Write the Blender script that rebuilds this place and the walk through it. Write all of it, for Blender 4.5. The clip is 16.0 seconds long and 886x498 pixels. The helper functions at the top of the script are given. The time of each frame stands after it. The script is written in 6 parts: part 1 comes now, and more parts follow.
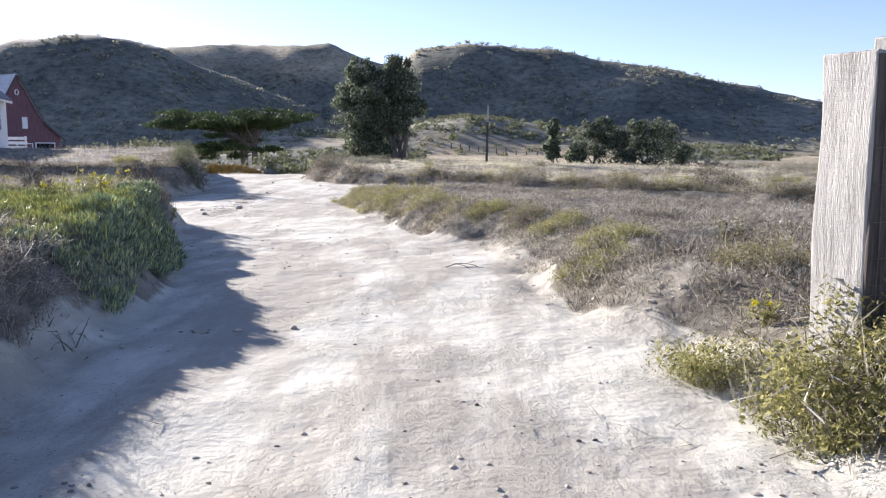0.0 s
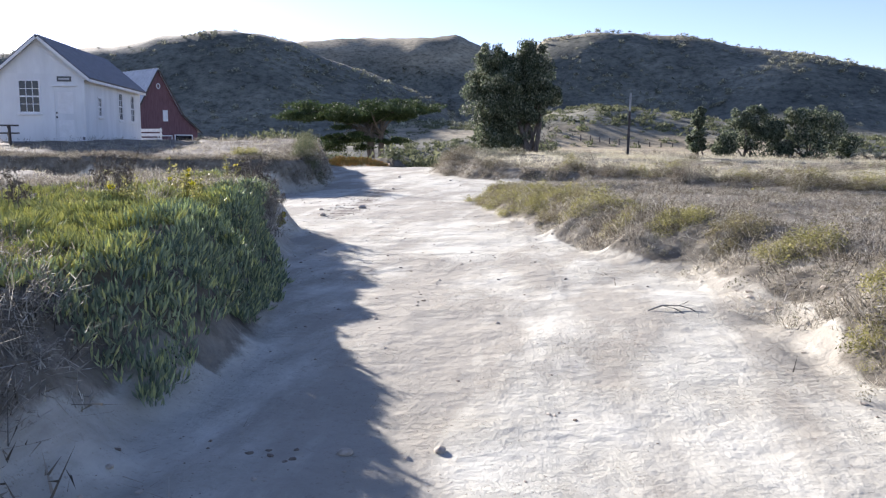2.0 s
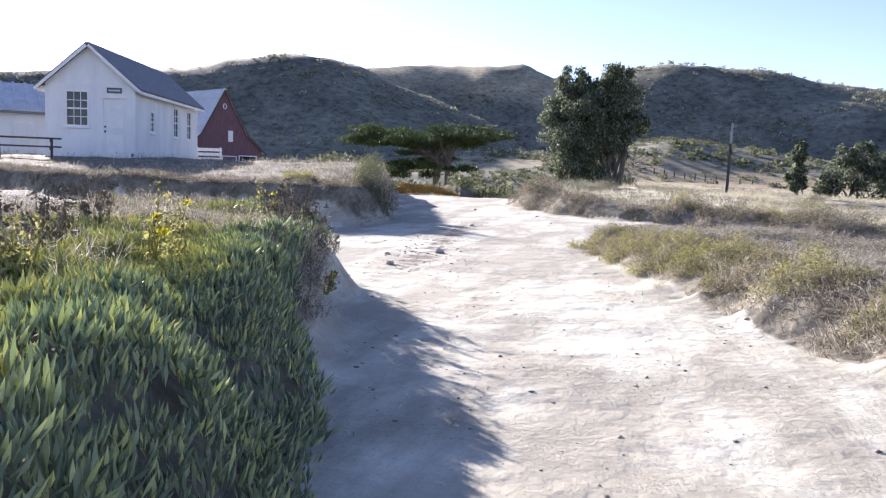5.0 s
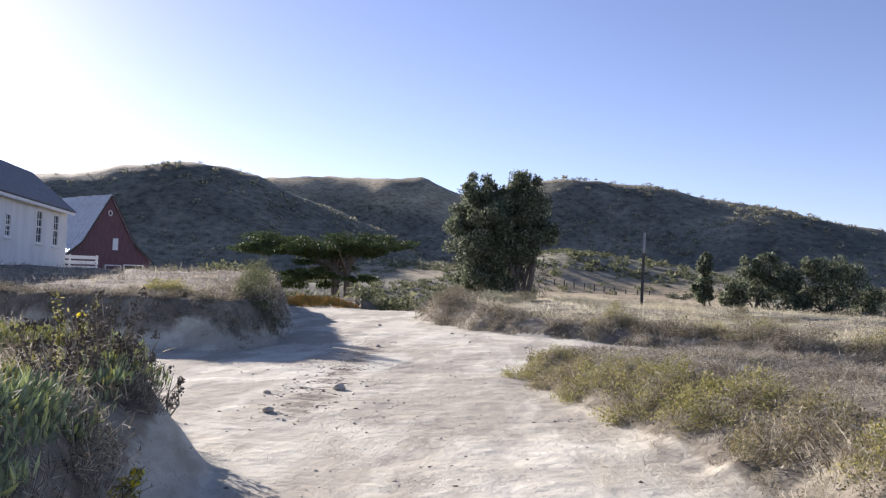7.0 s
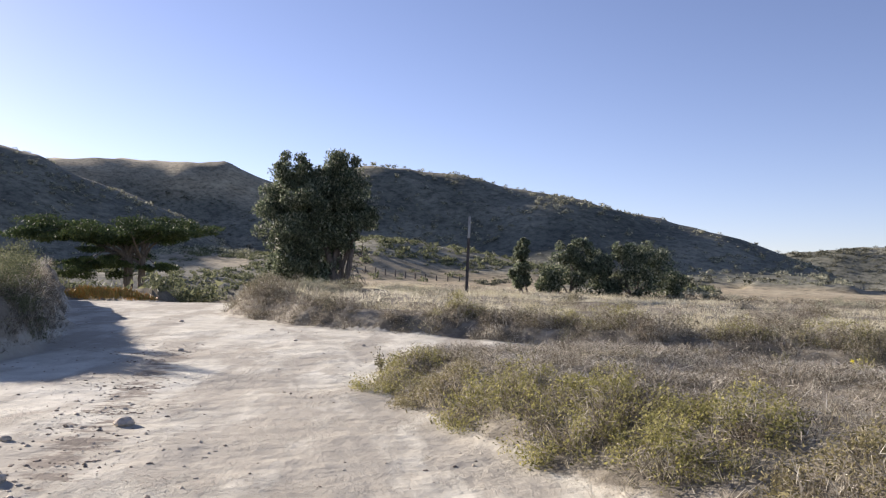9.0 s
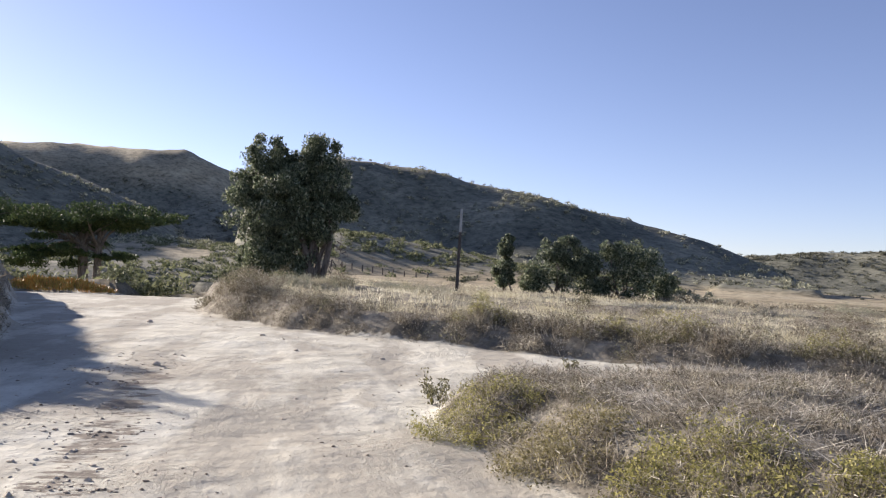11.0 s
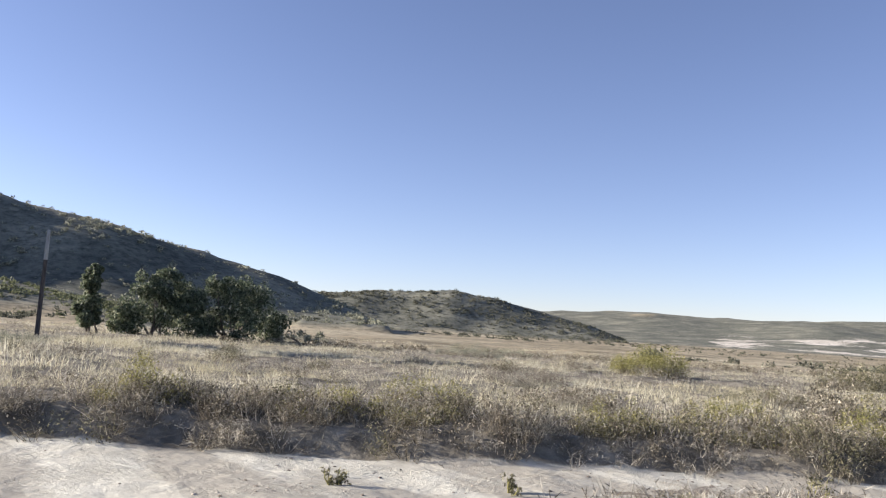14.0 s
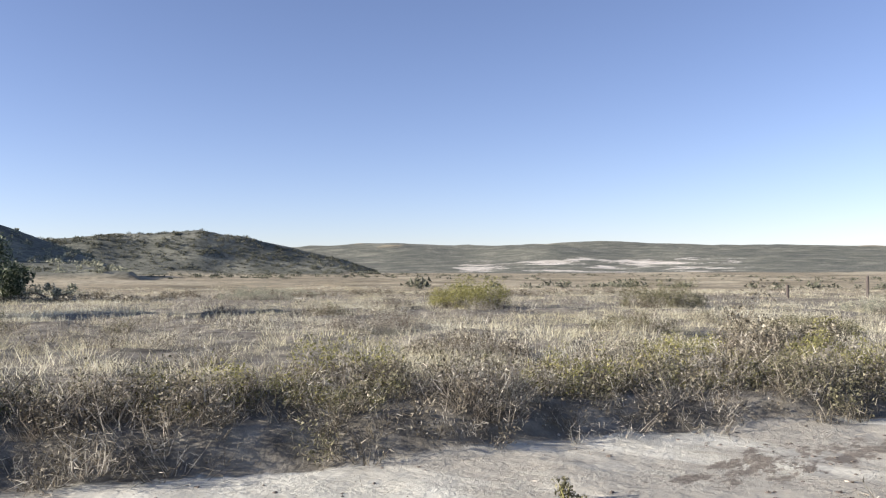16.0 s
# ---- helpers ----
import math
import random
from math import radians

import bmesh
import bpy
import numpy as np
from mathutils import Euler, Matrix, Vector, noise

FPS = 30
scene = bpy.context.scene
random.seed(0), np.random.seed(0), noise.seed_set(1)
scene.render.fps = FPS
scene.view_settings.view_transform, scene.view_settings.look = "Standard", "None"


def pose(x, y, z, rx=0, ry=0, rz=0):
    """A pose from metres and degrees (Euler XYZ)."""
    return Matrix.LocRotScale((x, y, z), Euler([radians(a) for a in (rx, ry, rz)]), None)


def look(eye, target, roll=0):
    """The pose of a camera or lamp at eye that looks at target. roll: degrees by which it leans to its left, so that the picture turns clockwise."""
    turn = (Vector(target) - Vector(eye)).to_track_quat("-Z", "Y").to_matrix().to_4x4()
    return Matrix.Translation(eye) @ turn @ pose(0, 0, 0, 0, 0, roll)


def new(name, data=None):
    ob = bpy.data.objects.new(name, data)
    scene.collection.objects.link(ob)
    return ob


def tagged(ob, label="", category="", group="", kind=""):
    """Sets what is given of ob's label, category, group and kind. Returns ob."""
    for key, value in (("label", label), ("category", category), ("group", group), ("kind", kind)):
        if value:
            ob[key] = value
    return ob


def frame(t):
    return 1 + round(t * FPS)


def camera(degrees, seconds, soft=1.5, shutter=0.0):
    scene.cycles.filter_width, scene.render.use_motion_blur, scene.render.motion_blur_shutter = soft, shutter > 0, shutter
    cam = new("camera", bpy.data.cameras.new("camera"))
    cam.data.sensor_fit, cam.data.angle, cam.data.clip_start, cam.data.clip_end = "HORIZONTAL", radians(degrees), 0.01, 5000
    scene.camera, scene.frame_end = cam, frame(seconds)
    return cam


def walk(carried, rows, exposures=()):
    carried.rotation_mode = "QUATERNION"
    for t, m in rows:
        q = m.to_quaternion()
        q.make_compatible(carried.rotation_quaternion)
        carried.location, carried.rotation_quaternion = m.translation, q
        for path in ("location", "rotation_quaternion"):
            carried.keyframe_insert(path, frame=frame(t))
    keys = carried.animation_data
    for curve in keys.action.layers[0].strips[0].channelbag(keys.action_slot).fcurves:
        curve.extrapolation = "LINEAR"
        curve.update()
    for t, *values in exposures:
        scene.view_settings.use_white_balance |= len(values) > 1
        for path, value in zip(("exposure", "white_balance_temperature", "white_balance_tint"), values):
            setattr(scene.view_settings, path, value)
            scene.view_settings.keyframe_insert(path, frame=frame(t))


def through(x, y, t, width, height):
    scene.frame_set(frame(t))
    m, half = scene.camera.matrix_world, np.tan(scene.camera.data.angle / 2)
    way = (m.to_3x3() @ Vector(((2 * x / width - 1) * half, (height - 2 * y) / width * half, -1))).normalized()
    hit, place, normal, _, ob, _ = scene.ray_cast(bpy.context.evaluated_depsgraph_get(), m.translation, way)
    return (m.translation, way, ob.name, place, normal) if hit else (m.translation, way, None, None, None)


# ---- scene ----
cam = camera(57.0, 16.0, soft=1.2)

PATH = [
    (0, (-0.055, 0.648, 1.339), (-0.119, 2.632, 1.101), 0.1),
    (0.5, (-0.197, 1.22, 1.363), (-0.306, 3.206, 1.157), 0.3),
    (1, (-0.39, 1.827, 1.394), (-0.692, 3.795, 1.207), 0.5),
    (1.5, (-0.489, 2.482, 1.346), (-0.838, 4.437, 1.107), 0.5),
    (2, (-0.711, 3.169, 1.331), (-1.071, 5.119, 1.073), 0.1),
    (2.5, (-0.88, 3.952, 1.338), (-1.285, 5.893, 1.08), 0.1),
    (3, (-1.081, 4.527, 1.323), (-1.527, 6.456, 1.042), -0.0),
    (5.5, (-2.178, 7.186, 1.31), (-2.685, 9.118, 1.197), 2.3),
    (6, (-2.374, 7.908, 1.3), (-2.797, 9.862, 1.287), 2.4),
    (6.5, (-2.545, 8.649, 1.272), (-2.891, 10.619, 1.32), 2.0),
    (7, (-2.709, 9.258, 1.295), (-2.98, 11.237, 1.381), 2.0),
    (7.5, (-2.849, 9.873, 1.287), (-2.986, 11.865, 1.395), 1.4),
    (8, (-2.981, 10.476, 1.291), (-2.998, 12.473, 1.402), 1.4),
    (8.5, (-3.132, 11.151, 1.272), (-3.004, 13.145, 1.362), 1.2),
    (9, (-3.277, 11.657, 1.266), (-3.077, 13.646, 1.336), 1.4),
    (11.5, (-4.187, 14.878, 1.272), (-3.882, 16.854, 1.335), 2.5),
    (12, (-4.283, 15.527, 1.255), (-3.98, 17.502, 1.328), 2.0),
    (12.5, (-4.425, 16.067, 1.306), (-4.062, 18.032, 1.386), 1.7),
    (13, (-4.591, 16.723, 1.199), (-3.857, 18.579, 1.329), 2.4),
    (13.5, (-4.497, 17.545, 1.327), (-3.519, 19.282, 1.493), 3.0),
    (14, (-4.344, 18.357, 1.433), (-3.121, 19.928, 1.629), 2.8),
    (14.5, (-4.242, 19.253, 1.505), (-2.774, 20.598, 1.695), 2.0),
    (15, (-4.151, 19.911, 1.497), (-2.572, 21.128, 1.653), 1.2),
    (15.5, (-3.966, 20.72, 1.492), (-2.309, 21.836, 1.583), -0.0),
    (16, (-3.89, 21.204, 1.476), (-2.239, 22.332, 1.524), -0.7),
]
walk(cam, [(t, look(eye, target, roll)) for t, eye, target, roll in PATH],
     [(0.0, 1.85, 5950, 22), (0.5, 1.7, 5950, 22), (1.0, 1.68, 5950, 22), (2.0, 1.8, 5950, 21), (3.0, 1.95, 5950, 20), (5.5, 2.05, 6050, 25), (6.0, 1.95, 6100, 26), (6.5, 1.72, 6150, 25), (7.5, 1.46, 6350, 22), (9.0, 1.46, 6450, 22), (12.5, 1.56, 6450, 20), (14.0, 1.56, 6300, 19), (16.0, 1.5, 6200, 18)])

# ---- world, sun ----
SUN_AZ, SUN_EL = 46.0, 17.5          # degrees left of +y, degrees up
world = bpy.data.worlds.new("world")
scene.world = world
world.use_nodes = True
wn = world.node_tree
sky = wn.nodes.new("ShaderNodeTexSky")
sky.sky_type = "NISHITA"
sky.sun_disc = False
sky.sun_elevation = radians(SUN_EL)
sky.sun_rotation = radians(-SUN_AZ)
sky.air_density, sky.dust_density, sky.ozone_density = 0.75, 0.18, 1.5
gam = wn.nodes.new("ShaderNodeHueSaturation")
gam.inputs["Saturation"].default_value = 0.95
dim = wn.nodes.new("ShaderNodeMix")
dim.data_type, dim.blend_type = "RGBA", "MULTIPLY"
dim.inputs[0].default_value = 1.0
dim.inputs[7].default_value = (0.2, 0.2, 0.2, 1)
wn.links.new(sky.outputs[0], dim.inputs[6])
even = wn.nodes.new("ShaderNodeGamma")
even.inputs["Gamma"].default_value = 0.98
wn.links.new(dim.outputs[2], even.inputs["Color"])
wn.links.new(even.outputs[0], gam.inputs["Color"])
hue = wn.nodes.new("ShaderNodeMix")
hue.data_type, hue.blend_type = "RGBA", "MULTIPLY"
hue.inputs[0].default_value = 1.0
hue.inputs[7].default_value = (1.0, 0.965, 1.05, 1)
wn.links.new(gam.outputs[0], hue.inputs[6])
wn.links.new(hue.outputs[2], wn.nodes["Background"].inputs[0])
wn.nodes["Background"].inputs[1].default_value = 0.283
sun_data = bpy.data.lights.new("sun", "SUN")
sun_data.energy, sun_data.angle, sun_data.color = 4.3, radians(0.6), (1.0, 0.94, 0.80)
sun = new("sun", sun_data)
sa, se = radians(SUN_AZ), radians(SUN_EL)
sun_dir = Vector((-math.sin(sa) * math.cos(se), math.cos(sa) * math.cos(se), math.sin(se)))
sun.matrix_world = look(sun_dir * 100, (0, 0, 0))


# ---- materials ----
def mat(name, build, rough=0.9, spec=0.2):
    m = bpy.data.materials.new(name)
    m.use_nodes = True
    nt = m.node_tree
    b = nt.nodes["Principled BSDF"]
    b.inputs["Roughness"].default_value = rough
    b.inputs["Specular IOR Level"].default_value = spec
    build(nt, b)
    return m


def nd(nt, kind, **kw):
    n = nt.nodes.new(kind)
    for k, v in kw.items():
        n.inputs[k].default_value = v
    return n


def coords(nt, scale=None):
    c = nt.nodes.new("ShaderNodeTexCoord").outputs["Object"]
    if scale:
        mp = nt.nodes.new("ShaderNodeMapping")
        mp.inputs["Scale"].default_value = scale
        nt.links.new(c, mp.inputs[0])
        c = mp.outputs[0]
    return c


def noisy(nt, scale, detail=6, rough=0.6, vec=None):
    n = nd(nt, "ShaderNodeTexNoise", Scale=scale, Detail=detail, Roughness=rough)
    nt.links.new(vec or coords(nt), n.inputs["Vector"])
    return n.outputs["Fac"]


def ramp(nt, fac, stops):
    r = nt.nodes.new("ShaderNodeValToRGB")
    e = r.color_ramp.elements
    while len(e) < len(stops):
        e.new(0.5)
    for el, (p, c) in zip(e, stops):
        el.position, el.color = p, (*c, 1)
    nt.links.new(fac, r.inputs[0])
    return r.outputs[0]


def mixc(nt, fac, a, b, mode="MIX"):
    m = nt.nodes.new("ShaderNodeMix")
    m.data_type, m.blend_type = "RGBA", mode
    for s, v in ((m.inputs[0], fac), (m.inputs[6], a), (m.inputs[7], b)):
        if isinstance(v, (int, float)):
            s.default_value = v
        elif isinstance(v, tuple):
            s.default_value = (*v, 1)
        else:
            nt.links.new(v, s)
    return m.outputs[2]


def math_node(nt, op, a, b=0.0):
    m = nt.nodes.new("ShaderNodeMath")
    m.operation = op
    for s, v in ((m.inputs[0], a), (m.inputs[1], b)):
        if isinstance(v, (int, float)):
            s.default_value = v
        else:
            nt.links.new(v, s)
    return m.outputs[0]


def bump(nt, b, height, strength=0.5, dist=0.02):
    n = nd(nt, "ShaderNodeBump", Strength=strength, Distance=dist)
    nt.links.new(height, n.inputs["Height"])
    nt.links.new(n.outputs[0], b.inputs["Normal"])


def island(nt):
    return nt.nodes.new("ShaderNodeNewGeometry").outputs["Random Per Island"]


def attr(nt, name):
    a = nt.nodes.new("ShaderNodeAttribute")
    a.attribute_name = name
    return a.outputs["Fac"]


def plain_mat(name, stops, scale=6.0, rough=0.85, spec=0.2, stretch=None, bumps=0.3, bdist=0.01):
    def build(nt, b):
        f = noisy(nt, scale, vec=coords(nt, stretch) if stretch else None)
        nt.links.new(ramp(nt, f, stops), b.inputs["Base Color"])
        if bumps:
            bump(nt, b, noisy(nt, scale * 5, vec=coords(nt, stretch) if stretch else None), bumps, bdist)
    return mat(name, build, rough, spec)


def leaf_mat(name, stops, rough=0.55, spec=0.3, through=0.25, big=None):
    """Foliage: each blade or leaf takes a colour of its own; some light passes through."""
    def build(nt, b):
        c = ramp(nt, island(nt), stops)
        if big:
            c = mixc(nt, ramp(nt, noisy(nt, big[0], 3), ((0.38, (0, 0, 0)), (0.62, (1, 1, 1)))), c, big[1], "MULTIPLY")
        nt.links.new(c, b.inputs["Base Color"])
        if through:
            tr = nt.nodes.new("ShaderNodeBsdfTranslucent")
            nt.links.new(c, tr.inputs["Color"])
            mx = nd(nt, "ShaderNodeMixShader", Fac=through)
            nt.links.new(b.outputs[0], mx.inputs[1])
            nt.links.new(tr.outputs[0], mx.inputs[2])
            nt.links.new(mx.outputs[0], nt.nodes["Material Output"].inputs[0])
    return mat(name, build, rough, spec)


def build_ground(nt, b):
    along = nt.nodes.new("ShaderNodeMapping")
    along.inputs["Rotation"].default_value = (0, 0, radians(-15))
    along.inputs["Scale"].default_value = (1.0, 0.28, 1.0)
    nt.links.new(coords(nt), along.inputs[0])
    wheel = along.outputs[0]
    sand = ramp(nt, noisy(nt, 1.6, 9, 0.68), ((0.30, (0.40, 0.38, 0.31)), (0.5, (0.53, 0.512, 0.425)), (0.68, (0.63, 0.615, 0.52))))
    worn = ramp(nt, noisy(nt, 1.1, 9, 0.62, wheel), ((0.45, (0, 0, 0)), (0.54, (1, 1, 1))))
    sand = mixc(nt, math_node(nt, "MULTIPLY", worn, 0.88), sand, mixc(nt, noisy(nt, 6, 6, 0.7), (0.28, 0.258, 0.207), (0.43, 0.402, 0.33)))
    fine = noisy(nt, 30, 6, 0.72)
    sand = mixc(nt, ramp(nt, fine, ((0.30, (0.5, 0.5, 0.5)), (0.42, (0, 0, 0)))), sand, (0.20, 0.165, 0.125))
    rough_patch = ramp(nt, noisy(nt, 0.85, 5, 0.6), ((0.40, (0, 0, 0)), (0.60, (1, 1, 1))))
    speck = ramp(nt, noisy(nt, 42, 4, 0.7), ((0.60, (0, 0, 0)), (0.66, (0.8, 0.8, 0.8))))
    sand = mixc(nt, math_node(nt, "MULTIPLY", speck, rough_patch), sand, (0.17, 0.145, 0.11))
    trodden = nd(nt, "ShaderNodeTexVoronoi", Scale=5.5, Randomness=1.0)
    trodden.feature = "SMOOTH_F1"
    warp = mixc(nt, 0.12, coords(nt), nd(nt, "ShaderNodeTexNoise", Scale=4.0).outputs["Color"])
    nt.links.new(warp, trodden.inputs["Vector"])
    pits = ramp(nt, trodden.outputs["Distance"], ((0.05, (0, 0, 0)), (0.45, (1, 1, 1))))
    soil = ramp(nt, noisy(nt, 3.0, 8, 0.7), ((0.3, (0.09, 0.08, 0.063)), (0.5, (0.19, 0.172, 0.135)), (0.72, (0.36, 0.33, 0.26))))
    plain = ramp(nt, noisy(nt, 0.06, 10, 0.72), ((0.35, (0.17, 0.145, 0.095)), (0.5, (0.30, 0.255, 0.17)), (0.66, (0.42, 0.36, 0.25))))
    plain = mixc(nt, ramp(nt, noisy(nt, 0.02, 4, 0.6, coords(nt, (1, 1.0, 1))), ((0.5, (0, 0, 0)), (0.62, (0.8, 0.8, 0.8)))), plain, (0.50, 0.44, 0.31))
    hill = ramp(nt, noisy(nt, 0.045, 9, 0.7), ((0.36, (0.108, 0.113, 0.092)), (0.52, (0.175, 0.176, 0.138)), (0.68, (0.30, 0.29, 0.22))))
    gold = ramp(nt, noisy(nt, 0.08, 8, 0.7), ((0.35, (0.33, 0.28, 0.185)), (0.65, (0.52, 0.45, 0.31))))
    pale = ramp(nt, noisy(nt, 0.07, 8, 0.7), ((0.35, (0.42, 0.38, 0.31)), (0.6, (0.72, 0.67, 0.58))))
    bare = ramp(nt, math_node(nt, "MULTIPLY", attr(nt, "pale"), noisy(nt, 0.022, 10, 0.75, coords(nt, (1, 0.8, 1)))), ((0.50, (0, 0, 0)), (0.54, (1, 1, 1))))
    tuft = ramp(nt, noisy(nt, 0.55, 8, 0.78), ((0.36, (0.42, 0.43, 0.40)), (0.52, (1, 1, 1)), (0.68, (1.35, 1.3, 1.2))))
    plain, hill, gold, pale = (mixc(nt, 1.0, q, tuft, "MULTIPLY") for q in (plain, hill, gold, pale))
    c = mixc(nt, attr(nt, "far"), soil, plain)
    c = mixc(nt, attr(nt, "hill"), c, hill)
    c = mixc(nt, attr(nt, "gold"), c, gold)
    c = mixc(nt, bare, c, pale)
    mud = ramp(nt, math_node(nt, "MULTIPLY", attr(nt, "mud"), noisy(nt, 4.5, 6, 0.7, coords(nt, (0.6, 1.2, 1)))), ((0.45, (0, 0, 0)), (0.51, (1, 1, 1))))
    sand = mixc(nt, mud, sand, (0.20, 0.175, 0.14))
    edge = math_node(nt, "ADD", attr(nt, "sand"), math_node(nt, "MULTIPLY", math_node(nt, "SUBTRACT", noisy(nt, 2.5, 7, 0.7), 0.5), 0.9))
    c = mixc(nt, ramp(nt, edge, ((0.42, (0, 0, 0)), (0.58, (1, 1, 1)))), c, sand)
    nt.links.new(c, b.inputs["Base Color"])
    h = math_node(nt, "MULTIPLY", noisy(nt, 3.2, 10, 0.58), 0.027)
    for f, k in ((noisy(nt, 2.6, 8, 0.6, wheel), 0.018), (pits, 0.006), (fine, 0.003), (math_node(nt, "MULTIPLY", noisy(nt, 13, 8, 0.72), rough_patch), 0.024)):
        h = math_node(nt, "ADD", h, math_node(nt, "MULTIPLY", f, k))
    bump(nt, b, h, 1.0, 1.0)


M_GROUND = mat("dirt_ground", build_ground, 0.95, 0.1)
M_WHITE = plain_mat("white_paint", ((0.3, (0.70, 0.70, 0.68)), (0.6, (0.82, 0.82, 0.80))), 1.5, 0.7, 0.3, (1, 1, 0.3))
M_TRIM = plain_mat("white_trim", ((0.3, (0.74, 0.73, 0.70)), (0.6, (0.85, 0.84, 0.82))), 3, 0.7)
M_ROOF = plain_mat("grey_shingle", ((0.3, (0.10, 0.105, 0.115)), (0.6, (0.17, 0.175, 0.19))), 5, 0.75, 0.4)
M_METAL = plain_mat("tin_roof", ((0.3, (0.42, 0.43, 0.44)), (0.6, (0.60, 0.61, 0.62))), 2, 0.45, 0.5, (1, 1, 1))
M_RED = plain_mat("red_barn_paint", ((0.3, (0.125, 0.064, 0.07)), (0.6, (0.19, 0.102, 0.11))), 2, 0.75, 0.25, (3, 3, 0.4))
M_DARKWOOD = plain_mat("weathered_dark_wood", ((0.3, (0.05, 0.042, 0.036)), (0.65, (0.13, 0.11, 0.095))), 8, 0.85, 0.2, (6, 6, 0.6))
M_GREYWOOD = plain_mat("weathered_grey_wood", ((0.25, (0.22, 0.21, 0.185)), (0.45, (0.37, 0.36, 0.325)), (0.7, (0.49, 0.475, 0.43))), 9, 0.9, 0.15, (5, 5, 0.35), 0.9, 0.012)
M_SIGN = plain_mat("dark_sign", ((0.3, (0.09, 0.09, 0.09)), (0.6, (0.15, 0.15, 0.15))), 6)
M_LETTER = plain_mat("pale_lettering", ((0.3, (0.5, 0.5, 0.48)), (0.6, (0.6, 0.6, 0.58))), 6, bumps=0)
M_WIRE = plain_mat("rusty_wire", ((0.3, (0.05, 0.04, 0.035)), (0.6, (0.12, 0.09, 0.07))), 40, 0.6, 0.5, bumps=0)
M_BARK = plain_mat("grey_brown_bark", ((0.3, (0.07, 0.055, 0.045)), (0.6, (0.20, 0.17, 0.14))), 5, 0.9, 0.2, (3, 3, 0.6), 0.8, 0.03)
M_ROCK = plain_mat("pale_dirt_clod", ((0.3, (0.33, 0.285, 0.22)), (0.6, (0.55, 0.49, 0.40))), 20, 0.95, 0.1)
M_DARK = plain_mat("dark_interior", ((0.3, (0.012, 0.012, 0.014)), (0.6, (0.02, 0.02, 0.022))), 3, 0.9, 0.1, bumps=0)
M_BOX = plain_mat("grey_box_paint", ((0.3, (0.15, 0.15, 0.16)), (0.6, (0.22, 0.22, 0.23))), 3, 0.7)


def build_glass(nt, b):
    b.inputs["Base Color"].default_value = (0.03, 0.035, 0.045, 1)
    b.inputs["Metallic"].default_value = 0.0
    b.inputs["Coat Weight"].default_value = 0.0
    bump(nt, b, noisy(nt, 2.0, 3), 0.08, 0.02)


M_GLASS = mat("window_glass", build_glass, 0.12, 0.5)
M_EUC = leaf_mat("gum_leaves", ((0.0, (0.04, 0.052, 0.032)), (0.5, (0.105, 0.132, 0.078)), (0.85, (0.22, 0.25, 0.155)), (1.0, (0.42, 0.43, 0.31))), 0.6, 0.25, 0.32)
M_CYP = leaf_mat("cypress_needles", ((0.0, (0.03, 0.05, 0.02)), (0.6, (0.06, 0.09, 0.035)), (1.0, (0.11, 0.14, 0.05))), 0.7, 0.2, 0.2)
M_SCRUB = leaf_mat("hill_scrub", ((0.0, (0.13, 0.135, 0.10)), (0.4, (0.25, 0.255, 0.185)), (0.75, (0.38, 0.38, 0.275)), (1.0, (0.52, 0.50, 0.37))), 0.85, 0.1, 0.2)
M_GREEN = leaf_mat("green_scrub", ((0.0, (0.075, 0.085, 0.045)), (0.5, (0.155, 0.17, 0.09)), (1.0, (0.28, 0.285, 0.16))), 0.75, 0.15, 0.25)
M_ICE = leaf_mat("ice_plant_leaves", ((0.0, (0.17, 0.225, 0.15)), (0.5, (0.36, 0.42, 0.28)), (0.85, (0.54, 0.60, 0.33)), (1.0, (0.72, 0.72, 0.32))), 0.6, 0.25, 0.45)
M_ICERED = leaf_mat("rusty_ice_plant", ((0.0, (0.22, 0.17, 0.05)), (0.5, (0.46, 0.35, 0.09)), (1.0, (0.50, 0.23, 0.07))), 0.5, 0.3, 0.25)
M_GRASS = leaf_mat("dry_grass", ((0.0, (0.28, 0.25, 0.175)), (0.35, (0.46, 0.42, 0.30)), (0.7, (0.62, 0.575, 0.43)), (1.0, (0.75, 0.71, 0.56))), 0.8, 0.15, 0.4, (2.0, (0.60, 0.565, 0.52)))
M_TWIG = leaf_mat("dry_twigs", ((0.0, (0.11, 0.098, 0.078)), (0.4, (0.30, 0.275, 0.22)), (0.75, (0.53, 0.495, 0.405)), (1.0, (0.74, 0.71, 0.60))), 0.85, 0.1, 0.3, (2.6, (0.52, 0.48, 0.45)))
M_OLIVE = leaf_mat("olive_shrub_leaves", ((0.0, (0.10, 0.10, 0.035)), (0.5, (0.25, 0.24, 0.085)), (1.0, (0.46, 0.42, 0.17))), 0.7, 0.2, 0.4)
M_TAN = leaf_mat("tan_olive_leaves", ((0.0, (0.10, 0.09, 0.045)), (0.5, (0.22, 0.195, 0.095)), (1.0, (0.42, 0.375, 0.21))), 0.75, 0.15, 0.35)
M_BRUSH = leaf_mat("brown_brush", ((0.0, (0.06, 0.052, 0.038)), (0.5, (0.155, 0.134, 0.095)), (0.8, (0.32, 0.285, 0.21)), (1.0, (0.58, 0.53, 0.42))), 0.85, 0.1, 0.25)
